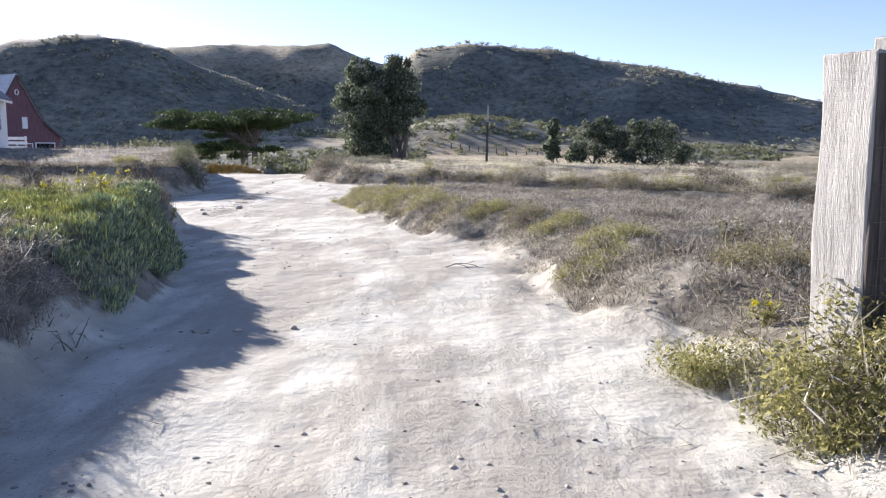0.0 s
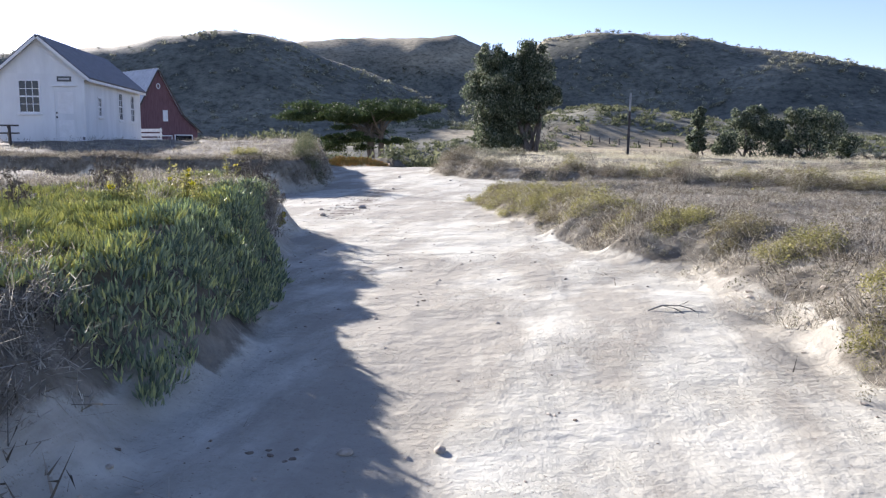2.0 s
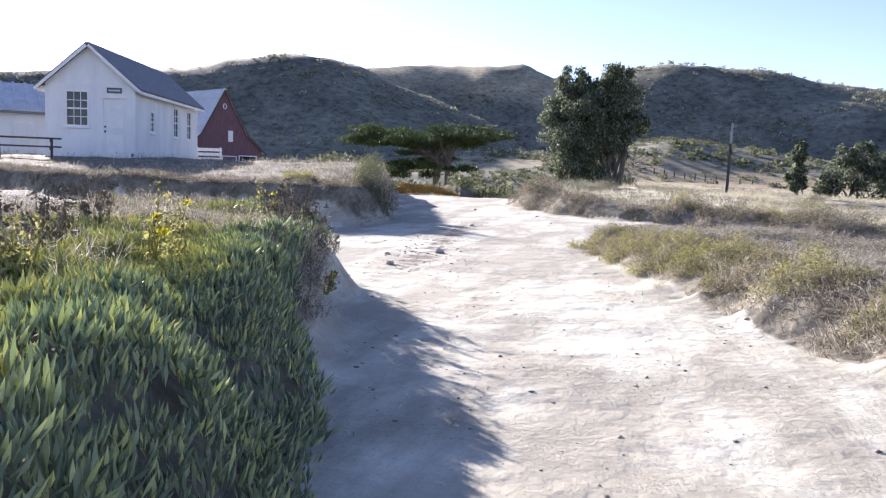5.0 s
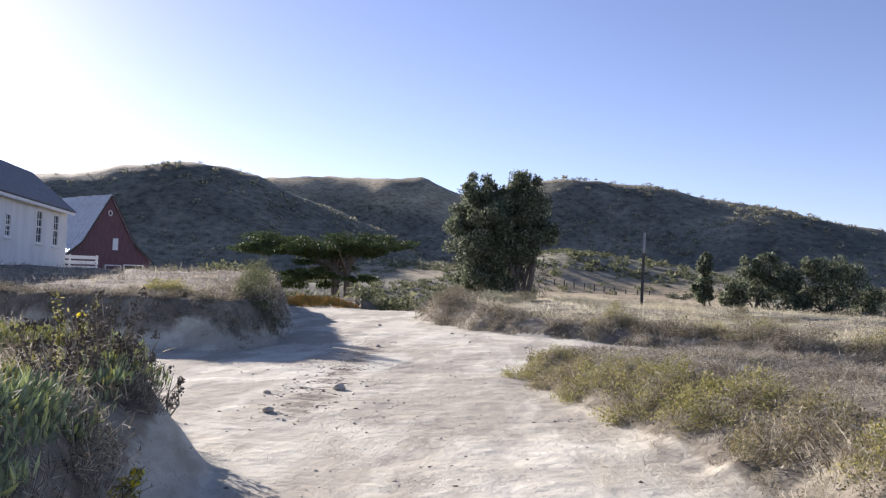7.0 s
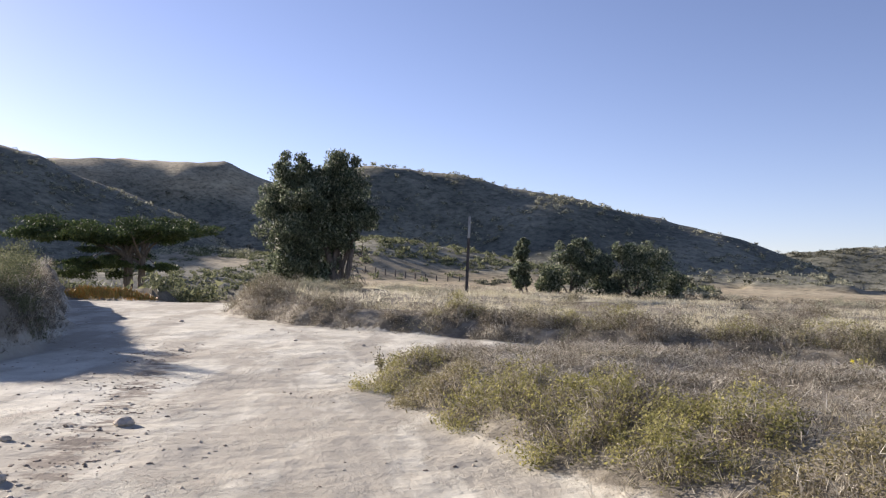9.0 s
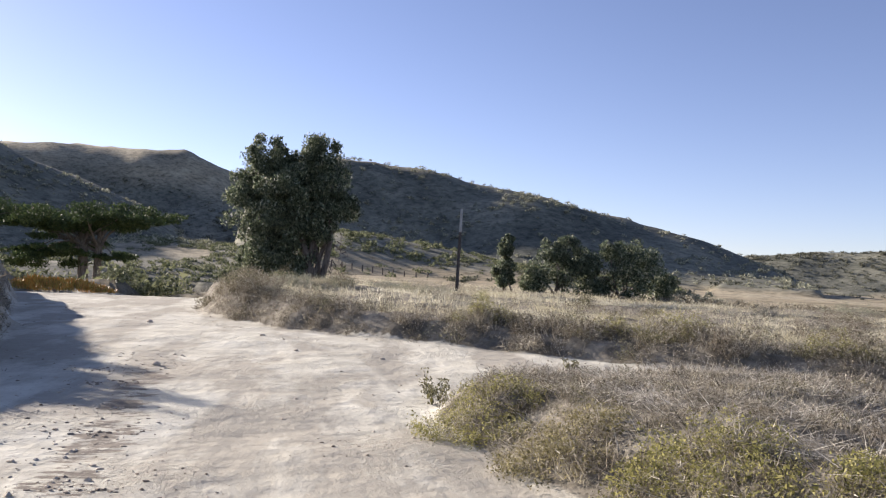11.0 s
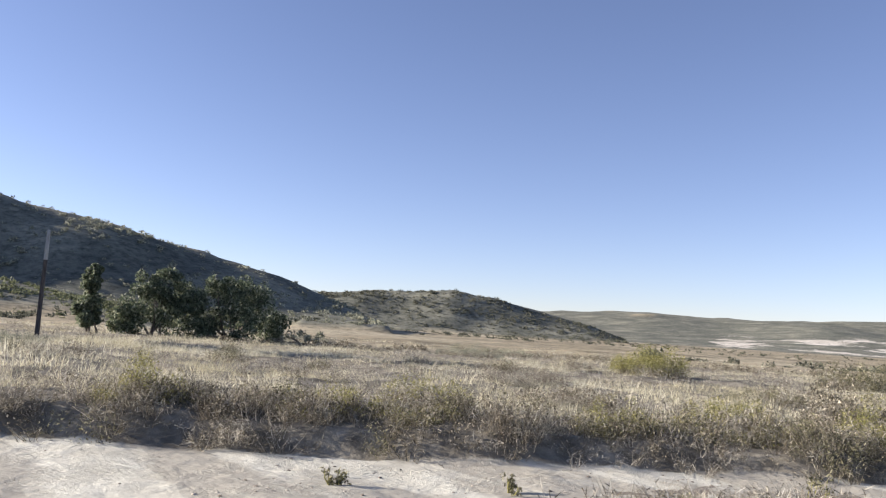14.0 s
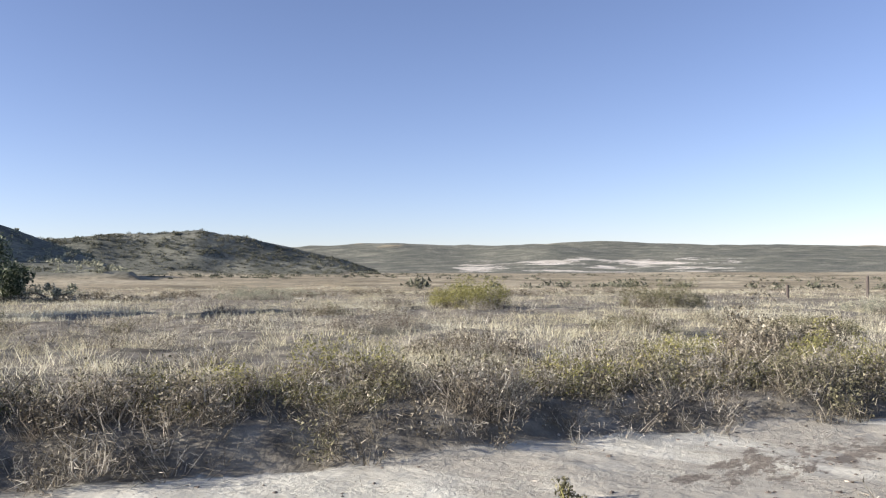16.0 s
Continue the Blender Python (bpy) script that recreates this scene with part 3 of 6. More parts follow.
def build_ground_sheet():
    radii = np.concatenate([np.arange(0.1, 17, 0.11), np.arange(17, 27, 0.18), 27 * (3500 / 27) ** np.linspace(0, 1, 125)])
    nseg = 720
    # finer towards the view, coarser behind
    a = np.linspace(-np.pi, np.pi, nseg, endpoint=False)
    R, A = np.meshgrid(radii, a, indexing="ij")
    X, Y = CX - R * np.sin(A), CY + R * np.cos(A)
    D = sand_distance(X.ravel(), Y.ravel())
    Z = height(X.ravel(), Y.ravel(), D)
    v = np.concatenate([[[CX, CY, float(height(np.array([CX]), np.array([CY]))[0])]], np.stack([X.ravel(), Y.ravel(), Z], 1)])
    n = len(radii)
    i, j = np.meshgrid(np.arange(n - 1), np.arange(nseg), indexing="ij")
    j2 = (j + 1) % nseg
    q = np.stack([1 + i * nseg + j, 1 + i * nseg + j2, 1 + (i + 1) * nseg + j2, 1 + (i + 1) * nseg + j], -1).reshape(-1, 4)[:, ::-1]
    tris = np.concatenate([q[:, [0, 1, 2]], q[:, [0, 2, 3]]])
    j = np.arange(nseg)
    tris = np.concatenate([tris, np.stack([np.zeros(nseg, int), 1 + (j + 1) % nseg, 1 + j], 1)[:, ::-1]])
    me = raw_mesh("ground", v, tris, True)
    x, y, z = v.T
    az, r = polar(x, y)
    d = np.concatenate([[-1.0], D])
    masks = {"sand": smooth(0.5 - (d - np.where(is_left(x, y), np.where(y > 17, 0.14, np.where(y < 7.0, 0.3, 0.0)) + np.where((y > 17) | (y < 7.0), 0.0, np.where(y > 10.2, 0.25, 0.0)), np.where(y > 22.4 - 0.8 * (x - 3.0), -0.04, np.where(y < 11.5, 0.3 + 0.2 * vnoise(x, y, 0.6, 4), 0.1)))) / 0.5) * (y < 52), "far": smooth((r - 30) / 40)}
    hill, gold = np.zeros(len(v)), np.zeros(len(v))
    for name in ("left", "middle", "right", "far_small", "mesa"):
        hz = hill_height(name, az, r)
        base, top = HILLS[name][4], np.maximum(1, EYE_Z + HILLS[name][2] * np.tan(np.radians(np.interp(az, HILLS[name][0][::-1], HILLS[name][1][::-1]))))
        on = (hz > -900) & (hz > z - 3)
        hill = np.where(on, 1.0, hill)
        if name in ("left", "middle", "right"):
            low = {"left": 0.92, "middle": 0.55, "right": 0.93}[name]
            gold = np.where(on, smooth((hz / top - low) / 0.10) * 0.85 * smooth((top - 12) / 8) * (smooth((az - 18) / 4) if name == "left" else 1.0), gold)
    hz = hill_height("terrace", az, r)
    terrace = (hz > -900) & (hill < 0.5)
    gold = np.where(terrace & (az > 8) & (az < 15) & (r > 112), 0.7, gold)
    hill = np.where(terrace, 0.9 + 0.1 * vnoise(x, y, 12, 1), hill)
    hill = np.maximum(hill, 0.8 * smooth((r - 58) / 18) * smooth((az + 25) / 6) * smooth((70 - az) / 8))
    pasture = smooth((az + 15) / 2) * smooth((3.0 - az) / 1.5) * (r > 48) * smooth((117 - r + 3 * vnoise(x, y, 9, 1)) / 4)
    hill = hill * (1 - pasture)
    gold = gold * np.clip(0.75 + 0.5 * fbm(x, y, 18, 3, 5), 0.15, 1)
    masks["hill"], masks["gold"] = hill, gold
    rut = np.exp(-((x + 5.2 + 0.10 * (y - 18)) / 0.5) ** 2) * smooth((y - 14.5) / 2) * smooth((26 - y) / 3)
    masks["mud"] = np.clip(0.98 * rut + 1.05 * np.exp(-(((x - 2.0) / 2.8) ** 2 + ((y + 0.45 * x - 23.3) / 0.8) ** 2)), 0, 1)
    cliff = (r > 530) & (r < 830)
    masks["pale"] = cliff * smooth((-52 - az) / 5) * smooth((az + 82) / 8) * smooth((r - 530) / 40) * smooth((830 - r) / 110)
    cut = np.exp(-((r - 41.8 - 1.5 * vnoise(az, az * 0, 3.0, 1)) / 0.9) ** 2) * smooth((az + 40) / 2) * smooth((-26 - az) / 2) * (vnoise(az, az * 0, 1.6, 3) > -0.35)
    masks["pale"] = np.maximum(masks["pale"], 1.3 * cut)
    for k, m in masks.items():
        at = me.attributes.new(k, "FLOAT", "POINT")
        at.data.foreach_set("value", m.astype(np.float32))
    g = mesh_ob("ground", me, M_GROUND)
    tagged(g, "pale sandy dirt track between dry grassland, rising to scrub hills", "ground", kind="structure")


build_ground_sheet()


def on_ground(x, y, sink=0.0):
    return float(height(np.array([x]), np.array([y]))[0]) - sink


# ---- buildings ----
def wall_with_holes(length, z0, z1, thick, holes, along="x"):
    """A straight wall from 0 to length with rectangular holes (a0, a1, z0, z1), as boxes laid round the holes."""
    bm = bmesh.new()
    cuts = sorted({0.0, length, *[h[0] for h in holes], *[h[1] for h in holes]})
    for a, b in zip(cuts, cuts[1:]):
        m = (a + b) / 2
        spans = sorted((h[2], h[3]) for h in holes if h[0] < m < h[1])
        z = z0
        for s0, s1 in (*spans, (z1, z1)):
            if s0 > z + 1e-6:
                if along == "x":
                    box(bm, a, b, 0, thick, z, s0)
                else:
                    box(bm, -thick, 0, a, b, z, s0)
            z = s1
    bmesh.ops.remove_doubles(bm, verts=bm.verts, dist=1e-5)
    return bm


def window_unit(parent, name, width, tall, cols, rows, m, label):
    """Frame with glazing bars and panes; lies in x, z with its face towards -y."""
    w = new(name)
    w.parent = parent
    w.matrix_basis = m
    w["label"] = label
    fr = bmesh.new()
    t = 0.07
    box(fr, 0, width, -0.03, 0.07, 0, t)
    box(fr, 0, width, -0.03, 0.07, tall - t, tall)
    box(fr, 0, t, -0.028, 0.068, t, tall - t)
    box(fr, width - t, width, -0.028, 0.068, t, tall - t)
    part("frame", fr, M_TRIM, w)
    pw, ph = (width - 2 * t) / cols, (tall - 2 * t) / rows
    for i in range(1, cols):
        part("glazing_bar", boxed(t + i * pw - 0.012, t + i * pw + 0.012, 0.0, 0.04, t, tall - t), M_TRIM, w)
    for j in range(1, rows):
        k = 0.03 if rows % 2 == 0 and j == rows // 2 else 0.012
        part("glazing_bar", boxed(t, width - t, 0.002, 0.038, t + j * ph - k, t + j * ph + k), M_TRIM, w)
    for i in range(cols):
        for j in range(rows):
            part("pane", boxed(t + i * pw, t + (i + 1) * pw, 0.018, 0.026, t + j * ph, t + (j + 1) * ph), M_GLASS, w)
    part("sill", boxed(-0.04, width + 0.04, -0.09, 0.03, -0.06, 0.0, bevel=0.008), M_TRIM, w)
    return w


def roof_slab(x0, z0, x1, z1, y0, y1, thick):
    dx, dz = x1 - x0, z1 - z0
    n = math.hypot(dx, dz)
    ux, uz = -dz / n * thick, dx / n * thick
    if uz < 0:
        ux, uz = -ux, -uz
    return prism(((x0, z0), (x1, z1), (x1 + ux, z1 + uz), (x0 + ux, z0 + uz)), y0, y1)


def build_schoolhouse():
    W, L, EAVE, APEX = 3.25, 9.3, 2.76, 4.18
    h = thing("schoolhouse", (-20.78, 33.09, 1.26), 17.8, "small white wooden schoolhouse with grey shingle gable roof", "house")
    front_holes = [(W - 2.53, W - 1.66, 1.2, 2.54), (W - 1.16, W - 0.34, 0.12, 2.24)]
    fw = part("wall", wall_with_holes(W, 0, EAVE, 0.12, front_holes), M_WHITE, h)
    fw.location = (-W, 0, 0)
    part("wall", prism(((-W, EAVE), (0, EAVE), (-W / 2, APEX)), 0.0, 0.12), M_WHITE, h, "white gable wall")
    side_holes = [(1.72, 2.32, 1.12, 1.98), (5.05, 5.85, 1.05, 2.35), (7.25, 8.05, 1.02, 2.35)]
    sw = part("wall", wall_with_holes(L - 0.24, 0, EAVE, 0.12, [(a - 0.12, b - 0.12, c, d) for a, b, c, d in side_holes], "y"), M_WHITE, h)
    sw.location = (0, 0.12, 0)
    part("wall", boxed(-W, -W + 0.12, 0.12, L - 0.12, 0, EAVE), M_WHITE, h)
    part("wall", prism(((-W, 0), (0, 0), (0, EAVE), (-W / 2, APEX), (-W, EAVE)), L - 0.12, L), M_WHITE, h)
    part("interior_lining", boxed(-W + 0.3, -0.3, 0.4, L - 0.3, 0.05, EAVE), M_DARK, h, "dark unlit interior")
    part("foundation", boxed(-W - 0.03, 0.03, -0.03, L + 0.03, -0.35, 0.1), M_BOX, h, "grey concrete footing")
    slope = (APEX - EAVE) / (W / 2)
    for s in (1, -1):
        xe, ze = (0.24 if s > 0 else -W - 0.24), EAVE - 0.24 * slope
        part("roof", roof_slab(-W / 2, APEX + 0.015, xe, ze + 0.015, -0.28, L + 0.28, 0.07), M_ROOF, h)
        part("barge_board", roof_slab(-W / 2, APEX - 0.085, xe, ze - 0.085, -0.30, -0.262, 0.10), M_TRIM, h)
        part("fascia", boxed(xe - 0.015, xe + 0.015, -0.25, L + 0.25, ze - 0.10, ze + 0.01), M_TRIM, h)
        for k in range(15):
            y = 0.05 + k * (L - 0.1) / 14
            x0, x1 = (0.003, 0.22) if s > 0 else (-W - 0.22, -W - 0.003)
            part("rafter_tail", boxed(x0, x1, y - 0.025, y + 0.025, ze - 0.02, ze + 0.1), M_TRIM, h)
    window_unit(h, "window", 0.87, 1.34, 3, 4, pose(-2.53, 0.0, 1.2), "white twelve-pane sash window")
    for a, b, c, d in side_holes:
        window_unit(h, "window", b - a, d - c, 2 if b - a > 0.5 else 1, 4, pose(0.0, a, c, 0, 0, 90), "tall narrow sash window")
    door = part("door", boxed(-1.157, -0.343, 0.022, 0.075, 0.123, 2.237), M_WHITE, h, "plain white painted door")
    for z0, z1 in ((0.28, 0.95), (1.2, 2.05)):
        part("door_panel", boxed(-1.04, -0.46, 0.018, 0.03, z0, z1, bevel=0.004), M_TRIM, door)
    part("handle", boxed(-1.13, -1.07, -0.03, 0.03, 1.02, 1.1, bevel=0.01), M_SIGN, door)
    part("lock", boxed(-1.13, -1.07, -0.015, 0.03, 1.2, 1.27, bevel=0.01), M_SIGN, door)
    part("door_hood", boxed(-1.26, -0.26, -0.07, 0.0, 2.27, 2.32, bevel=0.006), M_TRIM, h)
    part("door_step", boxed(-1.3, -0.1, -0.55, -0.035, -0.3, 0.07, bevel=0.01), M_BOX, h, "grey concrete step")
    sign = part("sign", boxed(-1.02, -0.48, -0.035, 0.0, 2.46, 2.66, bevel=0.006), M_SIGN, h, "dark name board over the door")
    part("lettering", boxed(-0.95, -0.55, -0.04, -0.035, 2.53, 2.59), M_LETTER, sign)
    part("tap_box", boxed(-0.14, -0.06, -0.08, 0.0, 0.16, 0.28, bevel=0.01), M_BOX, h)


def ribbed_roof(parent, x0, z0, x1, z1, y0, y1, thick, step):
    """A tin slope with raised seams as parts under it."""
    r = part("roof", roof_slab(x0, z0, x1, z1, y0, y1, thick), M_METAL, parent)
    first = None
    y = y0 + step / 2
    while y < y1:
        if first is None:
            first = part("seam", roof_slab(x0, z0 + thick * 0.9, x1, z1 + thick * 0.9, -0.06, 0.06, 0.07), M_METAL, r)
            rib = first
        else:
            rib = new("seam", first.data)
            rib.parent = r
        rib.location = (0, y, 0)
        y += step
    return r


def build_barn():
    b = thing("barn", (-57.3, 103.4, 0.75), 60.0, "red wooden barn with ribbed tin roof and flared eaves", "barn")
    b.scale = (1.14, 1.1, 1.08)
    prof = ((-5.0, 0), (5.0, 0), (5.0, 2.1), (3.0, 3.9), (0, 9.35), (-3.0, 3.9), (-5.0, 2.1))
    # gable faces local -y; the ridge runs along +y
    part("wall", prism(prof, 0.0, 0.2), M_RED, b)
    part("wall", prism(prof, 10.3, 10.5), M_RED, b)
    for s in (1, -1):
        part("wall", boxed(min(s * 4.85, s * 5.0), max(s * 4.85, s * 5.0), 0.2, 10.3, 0, 2.1), M_RED, b)
        ribbed_roof(b, 0, 9.38, s * 3.0, 3.93, -0.3, 10.8, 0.06, 0.75)
        ribbed_roof(b, s * 3.0, 3.93, s * 5.4, 1.77, -0.3, 10.8, 0.06, 0.75)
        part("barge_board", roof_slab(0, 9.2, s * 3.0, 3.78, -0.36, -0.31, 0.16), M_DARKWOOD, b)
        part("barge_board", roof_slab(s * 3.0, 3.78, s * 5.4, 1.62, -0.36, -0.31, 0.16), M_DARKWOOD, b)

    def opening(x, z, w, t, glass):
        o = new("window")
        o.parent = b
        o.location = (x, -0.02, z)
        f = bmesh.new()
        k = 0.11
        box(f, 0, w, -0.06, 0.02, 0, k), box(f, 0, w, -0.06, 0.02, t - k, t)
        box(f, 0, k, -0.058, 0.02, k, t - k), box(f, w - k, w, -0.058, 0.02, k, t - k)
        part("frame", f, M_TRIM, o)
        part("pane", boxed(k, w - k, -0.02, 0.01, k, t - k), glass, o)

    opening(0.5, 3.1, 0.6, 1.35, M_TRIM)
    opening(-0.3, 0.45, 1.9, 0.95, M_RED)
    opening(1.9, 0.25, 2.4, 1.25, M_DARK)
    v, f = tube_arrays([(0.2 * math.cos(a), -0.12, 7.3 + 0.3 * math.sin(a)) for a in np.linspace(0, 2 * math.pi, 17)], [0.06] * 17, 6)
    mesh_ob("hoist_ring", raw_mesh("hoist_ring", v, f), M_TRIM, b, "white ring under the ridge")


def build_shed():
    s = thing("farm_building", (-34.5, 38.4, 1.25), 45.0, "long white farm building with ribbed tin roof", "building")
    L, D, E, A = 13.0, 5.0, 2.45, 3.75
    for y0, y1 in ((0, 0.15), (D - 0.15, D)):
        part("wall", boxed(-L / 2, L / 2, y0, y1, -0.2, E), M_WHITE, s)
    for x0 in (-L / 2, L / 2 - 0.15):
        bm = bmesh.new()
        vs = [(0.15, -0.2), (D - 0.15, -0.2), (D - 0.15, E), (D / 2, A - 0.1), (0.15, E)]
        a = [bm.verts.new((x0, y, z)) for y, z in vs]
        c = [bm.verts.new((x0 + 0.15, y, z)) for y, z in vs]
        bm.faces.new(a), bm.faces.new(c[::-1])
        for i in range(5):
            bm.faces.new((a[i], c[i], c[(i + 1) % 5], a[(i + 1) % 5]))
        bmesh.ops.recalc_face_normals(bm, faces=bm.faces)
        part("wall", bm, M_WHITE, s)
    # the slabs are drawn in x, z along y, so turn them a quarter
    for k in (1, -1):
        r = ribbed_roof(s, 0, A, k * (D / 2 + 0.35), E - 0.2, -L / 2 - 0.3, L / 2 + 0.3, 0.06, 0.55)
        r.matrix_basis = pose(0, D / 2, 0, 0, 0, 90)
    part("gutter", boxed(-L / 2 - 0.3, L / 2 + 0.3, -0.42, -0.36, E - 0.33, E - 0.2), M_BOX, s, "dark gutter board")
    for x in (-3.5, -0.5, 2.6):
        window_unit(s, "window", 0.9, 0.8, 2, 1, pose(x, -0.005, 0.95), "low white-framed window")


def build_picnic_table():
    x, y = -22.6, 29.6
    t = thing("picnic_table", (x, y, on_ground(x, y)), 40.0, "dark weathered wooden picnic table with benches on dry grass", "table")
    for i in range(5):
        part("table_plank", boxed(-1.15, 1.15, -0.38 + i * 0.155, -0.38 + i * 0.155 + 0.14, 0.70, 0.745, bevel=0.004), M_DARKWOOD, t)
    for s in (-1, 1):
        for k in (0, 1):
            y0 = s * 0.62 + k * 0.15 - 0.145
            part("bench_plank", boxed(-1.15, 1.15, y0, y0 + 0.14, 0.42, 0.46, bevel=0.004), M_DARKWOOD, t)
    for xx in (-0.8, 0.8):
        part("cross_beam", boxed(xx - 0.02, xx + 0.02, -0.76, 0.76, 0.33, 0.42), M_DARKWOOD, t)
        part("cross_beam", boxed(xx - 0.02, xx + 0.02, -0.36, 0.36, 0.61, 0.70), M_DARKWOOD, t)
        for s in (-1, 1):
            v, f = tube_arrays([(xx + 0.045, s * 0.62, -0.03), (xx + 0.045, s * 0.22, 0.7)], [0.055, 0.055], 4)
            mesh_ob("leg", raw_mesh("leg", v, f), M_DARKWOOD, t)


def build_board_fence():
    f = thing("board_fence", (-29.8, 53.5, on_ground(-29.8, 53.5)), 22, "white painted board fence beside the schoolhouse", "fence")
    for i in range(4):
        part("rail", boxed(-2.4, 0.75, -0.02, 0.02, 0.5 + i * 0.3, 0.7 + i * 0.3), M_TRIM, f)
    for x in (-2.3, -0.8, 0.65):
        part("post", boxed(x - 0.05, x + 0.05, 0.021, 0.12, -0.1, 1.66), M_TRIM, f)


def build_gate_post():
    x, y = 1.80, 4.62
    z = on_ground(x, y, 0.15)
    p = thing("gate_post", (x, y, z), 25, "weathered grey squared timber post wrapped in wire mesh", "post")
    hw, hd, top = 0.11, 0.15, 1.80 - z
    bm = bmesh.new()
    box(bm, -hw, hw, -hd, hd, 0, top, bevel=0.012)
    bmesh.ops.subdivide_edges(bm, edges=[e for e in bm.edges if abs(e.verts[0].co.z - e.verts[1].co.z) > 0.5], cuts=40)
    for v in bm.verts:
        q = v.co.copy()
        dx = 0.005 * math.sin(q.z * 7 + q.y * 31) + 0.006 * noise.noise(Vector((q.x * 9, q.y * 9, q.z * 3)))
        dy = 0.005 * math.sin(q.z * 5 + q.x * 25) + 0.006 * noise.noise(Vector((q.y * 9, q.z * 3, q.x * 9)))
        v.co.x += dx
        v.co.y += dy
        if q.z > top - 0.03:
            v.co.z += 0.03 * noise.noise(q * 14) + 0.06 * q.y
    part("timber", bm, M_GREYWOOD, p)
    part("splinter", boxed(0.045, 0.1, -0.1, 0.0, top - 0.03, top + 0.075, bevel=0.012), M_GREYWOOD, p, "pale splintered stub on the top")
    # thin dark slab added over the front face to deepen its shade
    face = boxed(-hw + 0.012, hw - 0.004, -hd - 0.012, -hd + 0.01, 0.1, top - 0.02, bevel=0.005)
    part("shaded_face", face, M_DARKWOOD, p, "dark wood slab under the wire, added to darken the shaded front face")
    e = 0.018
    ring = [(-hw - e, -hd - e), (hw + e, -hd - e), (hw + e, hd + e), (-hw * 0.2, hd + e)]
    for i in range(7):
        z0 = 0.32 + i * 0.17
        v, f = tube_arrays([(-hw * 0.9, -hd - e, z0 - 0.004)] + [(a, c, z0 + 0.006 * math.sin(9 * a + i)) for a, c in ring[1:]], [0.0035] * 4, 5)
        mesh_ob("wire", raw_mesh("wire", v, f), M_WIRE, p)
    for u in (-0.05, 0.055):
        v, f = tube_arrays([(u, -hd - e, 0.2), (u + 0.006, -hd - e - 0.003, 0.8), (u - 0.002, -hd - e, top - 0.1)], [0.0035] * 3, 5)
        mesh_ob("wire", raw_mesh("wire", v, f), M_WIRE, p)


def build_pole():
    x, y = 0.81, 42.9
    z = on_ground(x, y, 0.2)
    p = thing("pole", (x, y, z), 0, "thin dark wooden pole with pale worn top in grass", "pole")
    H = 3.66 - z
    v, f = tube_arrays([(0, 0, 0), (0.02, 0, H * 0.4), (0.045, 0, H * 0.74)], [0.065, 0.06, 0.055], 10)
    mesh_ob("shaft", raw_mesh("shaft", v, f, True), M_DARKWOOD, p)
    v, f = tube_arrays([(0.045, 0, H * 0.74), (0.06, 0, H - 0.02), (0.06, 0, H)], [0.0552, 0.048, 0.02], 10)
    mesh_ob("bare_top", raw_mesh("bare_top", v, f, True), M_GREYWOOD, p, "pale bare wood")


def build_fence(name, posts, tall, label, radius):
    x0, y0 = posts[0]
    fz = on_ground(x0, y0)
    fe = thing(name, (x0, y0, fz), 0, label, "fence")
    tops = []
    full = tall
    for k, (x, y) in enumerate(posts):
        tall = full * (0.62 if k == 0 and name == "field_fence" else 1.0)
        z = on_ground(x, y, 0.15) - fz
        lean = 0.03 * math.sin(k * 2.3)
        v, f = tube_arrays([(x - x0, y - y0, z), (x - x0 + lean, y - y0, z + tall + 0.13), (x - x0 + lean, y - y0, z + tall + 0.15)], [radius, radius * 0.95, radius * 0.5], 8)
        mesh_ob("post", raw_mesh("post", v, f), M_DARKWOOD, fe)
        tops.append(Vector((x - x0 + lean, y - y0, z + tall)))
    for a, b in zip(tops, tops[1:]):
        for dz in (0.1, 0.45):
            m = (a + b) / 2 - Vector((0, 0, dz + 0.05))
            v, f = tube_arrays([a - Vector((0, 0, dz)), m, b - Vector((0, 0, dz))], [0.004] * 3, 4)
            mesh_ob("wire", raw_mesh("wire", v, f), M_WIRE, fe)


build_schoolhouse()
build_barn()
build_shed()
build_picnic_table()
build_board_fence()
build_gate_post()
build_pole()
build_fence("field_fence", [(35.9, 29.3), (38.65, 26.35), (41.2, 21.8), (43.6, 17)], 1.05, "dark wooden posts with sagging wire across dry field", 0.07)
build_fence("distant_fence", [(CX + 104 * math.sin(radians(a)), CY + 104 * math.cos(radians(a))) for a in (0.2, 0.9, 1.6, 2.3, 3.0, 3.7, 4.4, 5.2, 6.0, 6.8)], 0.8, "short dark posts of a far pasture fence", 0.09)


# ---- trees ----
def branching(rng, base, tips, r0, sides=7):
    """Limbs from base to each tip, bowed and tapered."""
    out = []
    for tip in tips:
        b, t = np.array(base, float), np.array(tip, float)
        n = 6
        s = np.linspace(0, 1, n)[:, None]
        bow = rng.normal(0, 0.07, 3) * np.linalg.norm(t - b)
        pts = b + (t - b) * s + bow * np.sin(np.pi * s) + np.array([0, 0, 0.12]) * np.linalg.norm(t - b) * np.sin(np.pi * s)
        out.append(tube_arrays(pts, [r0 * (1 - 0.82 * q) for q in s[:, 0]], sides))
    return merged(out)


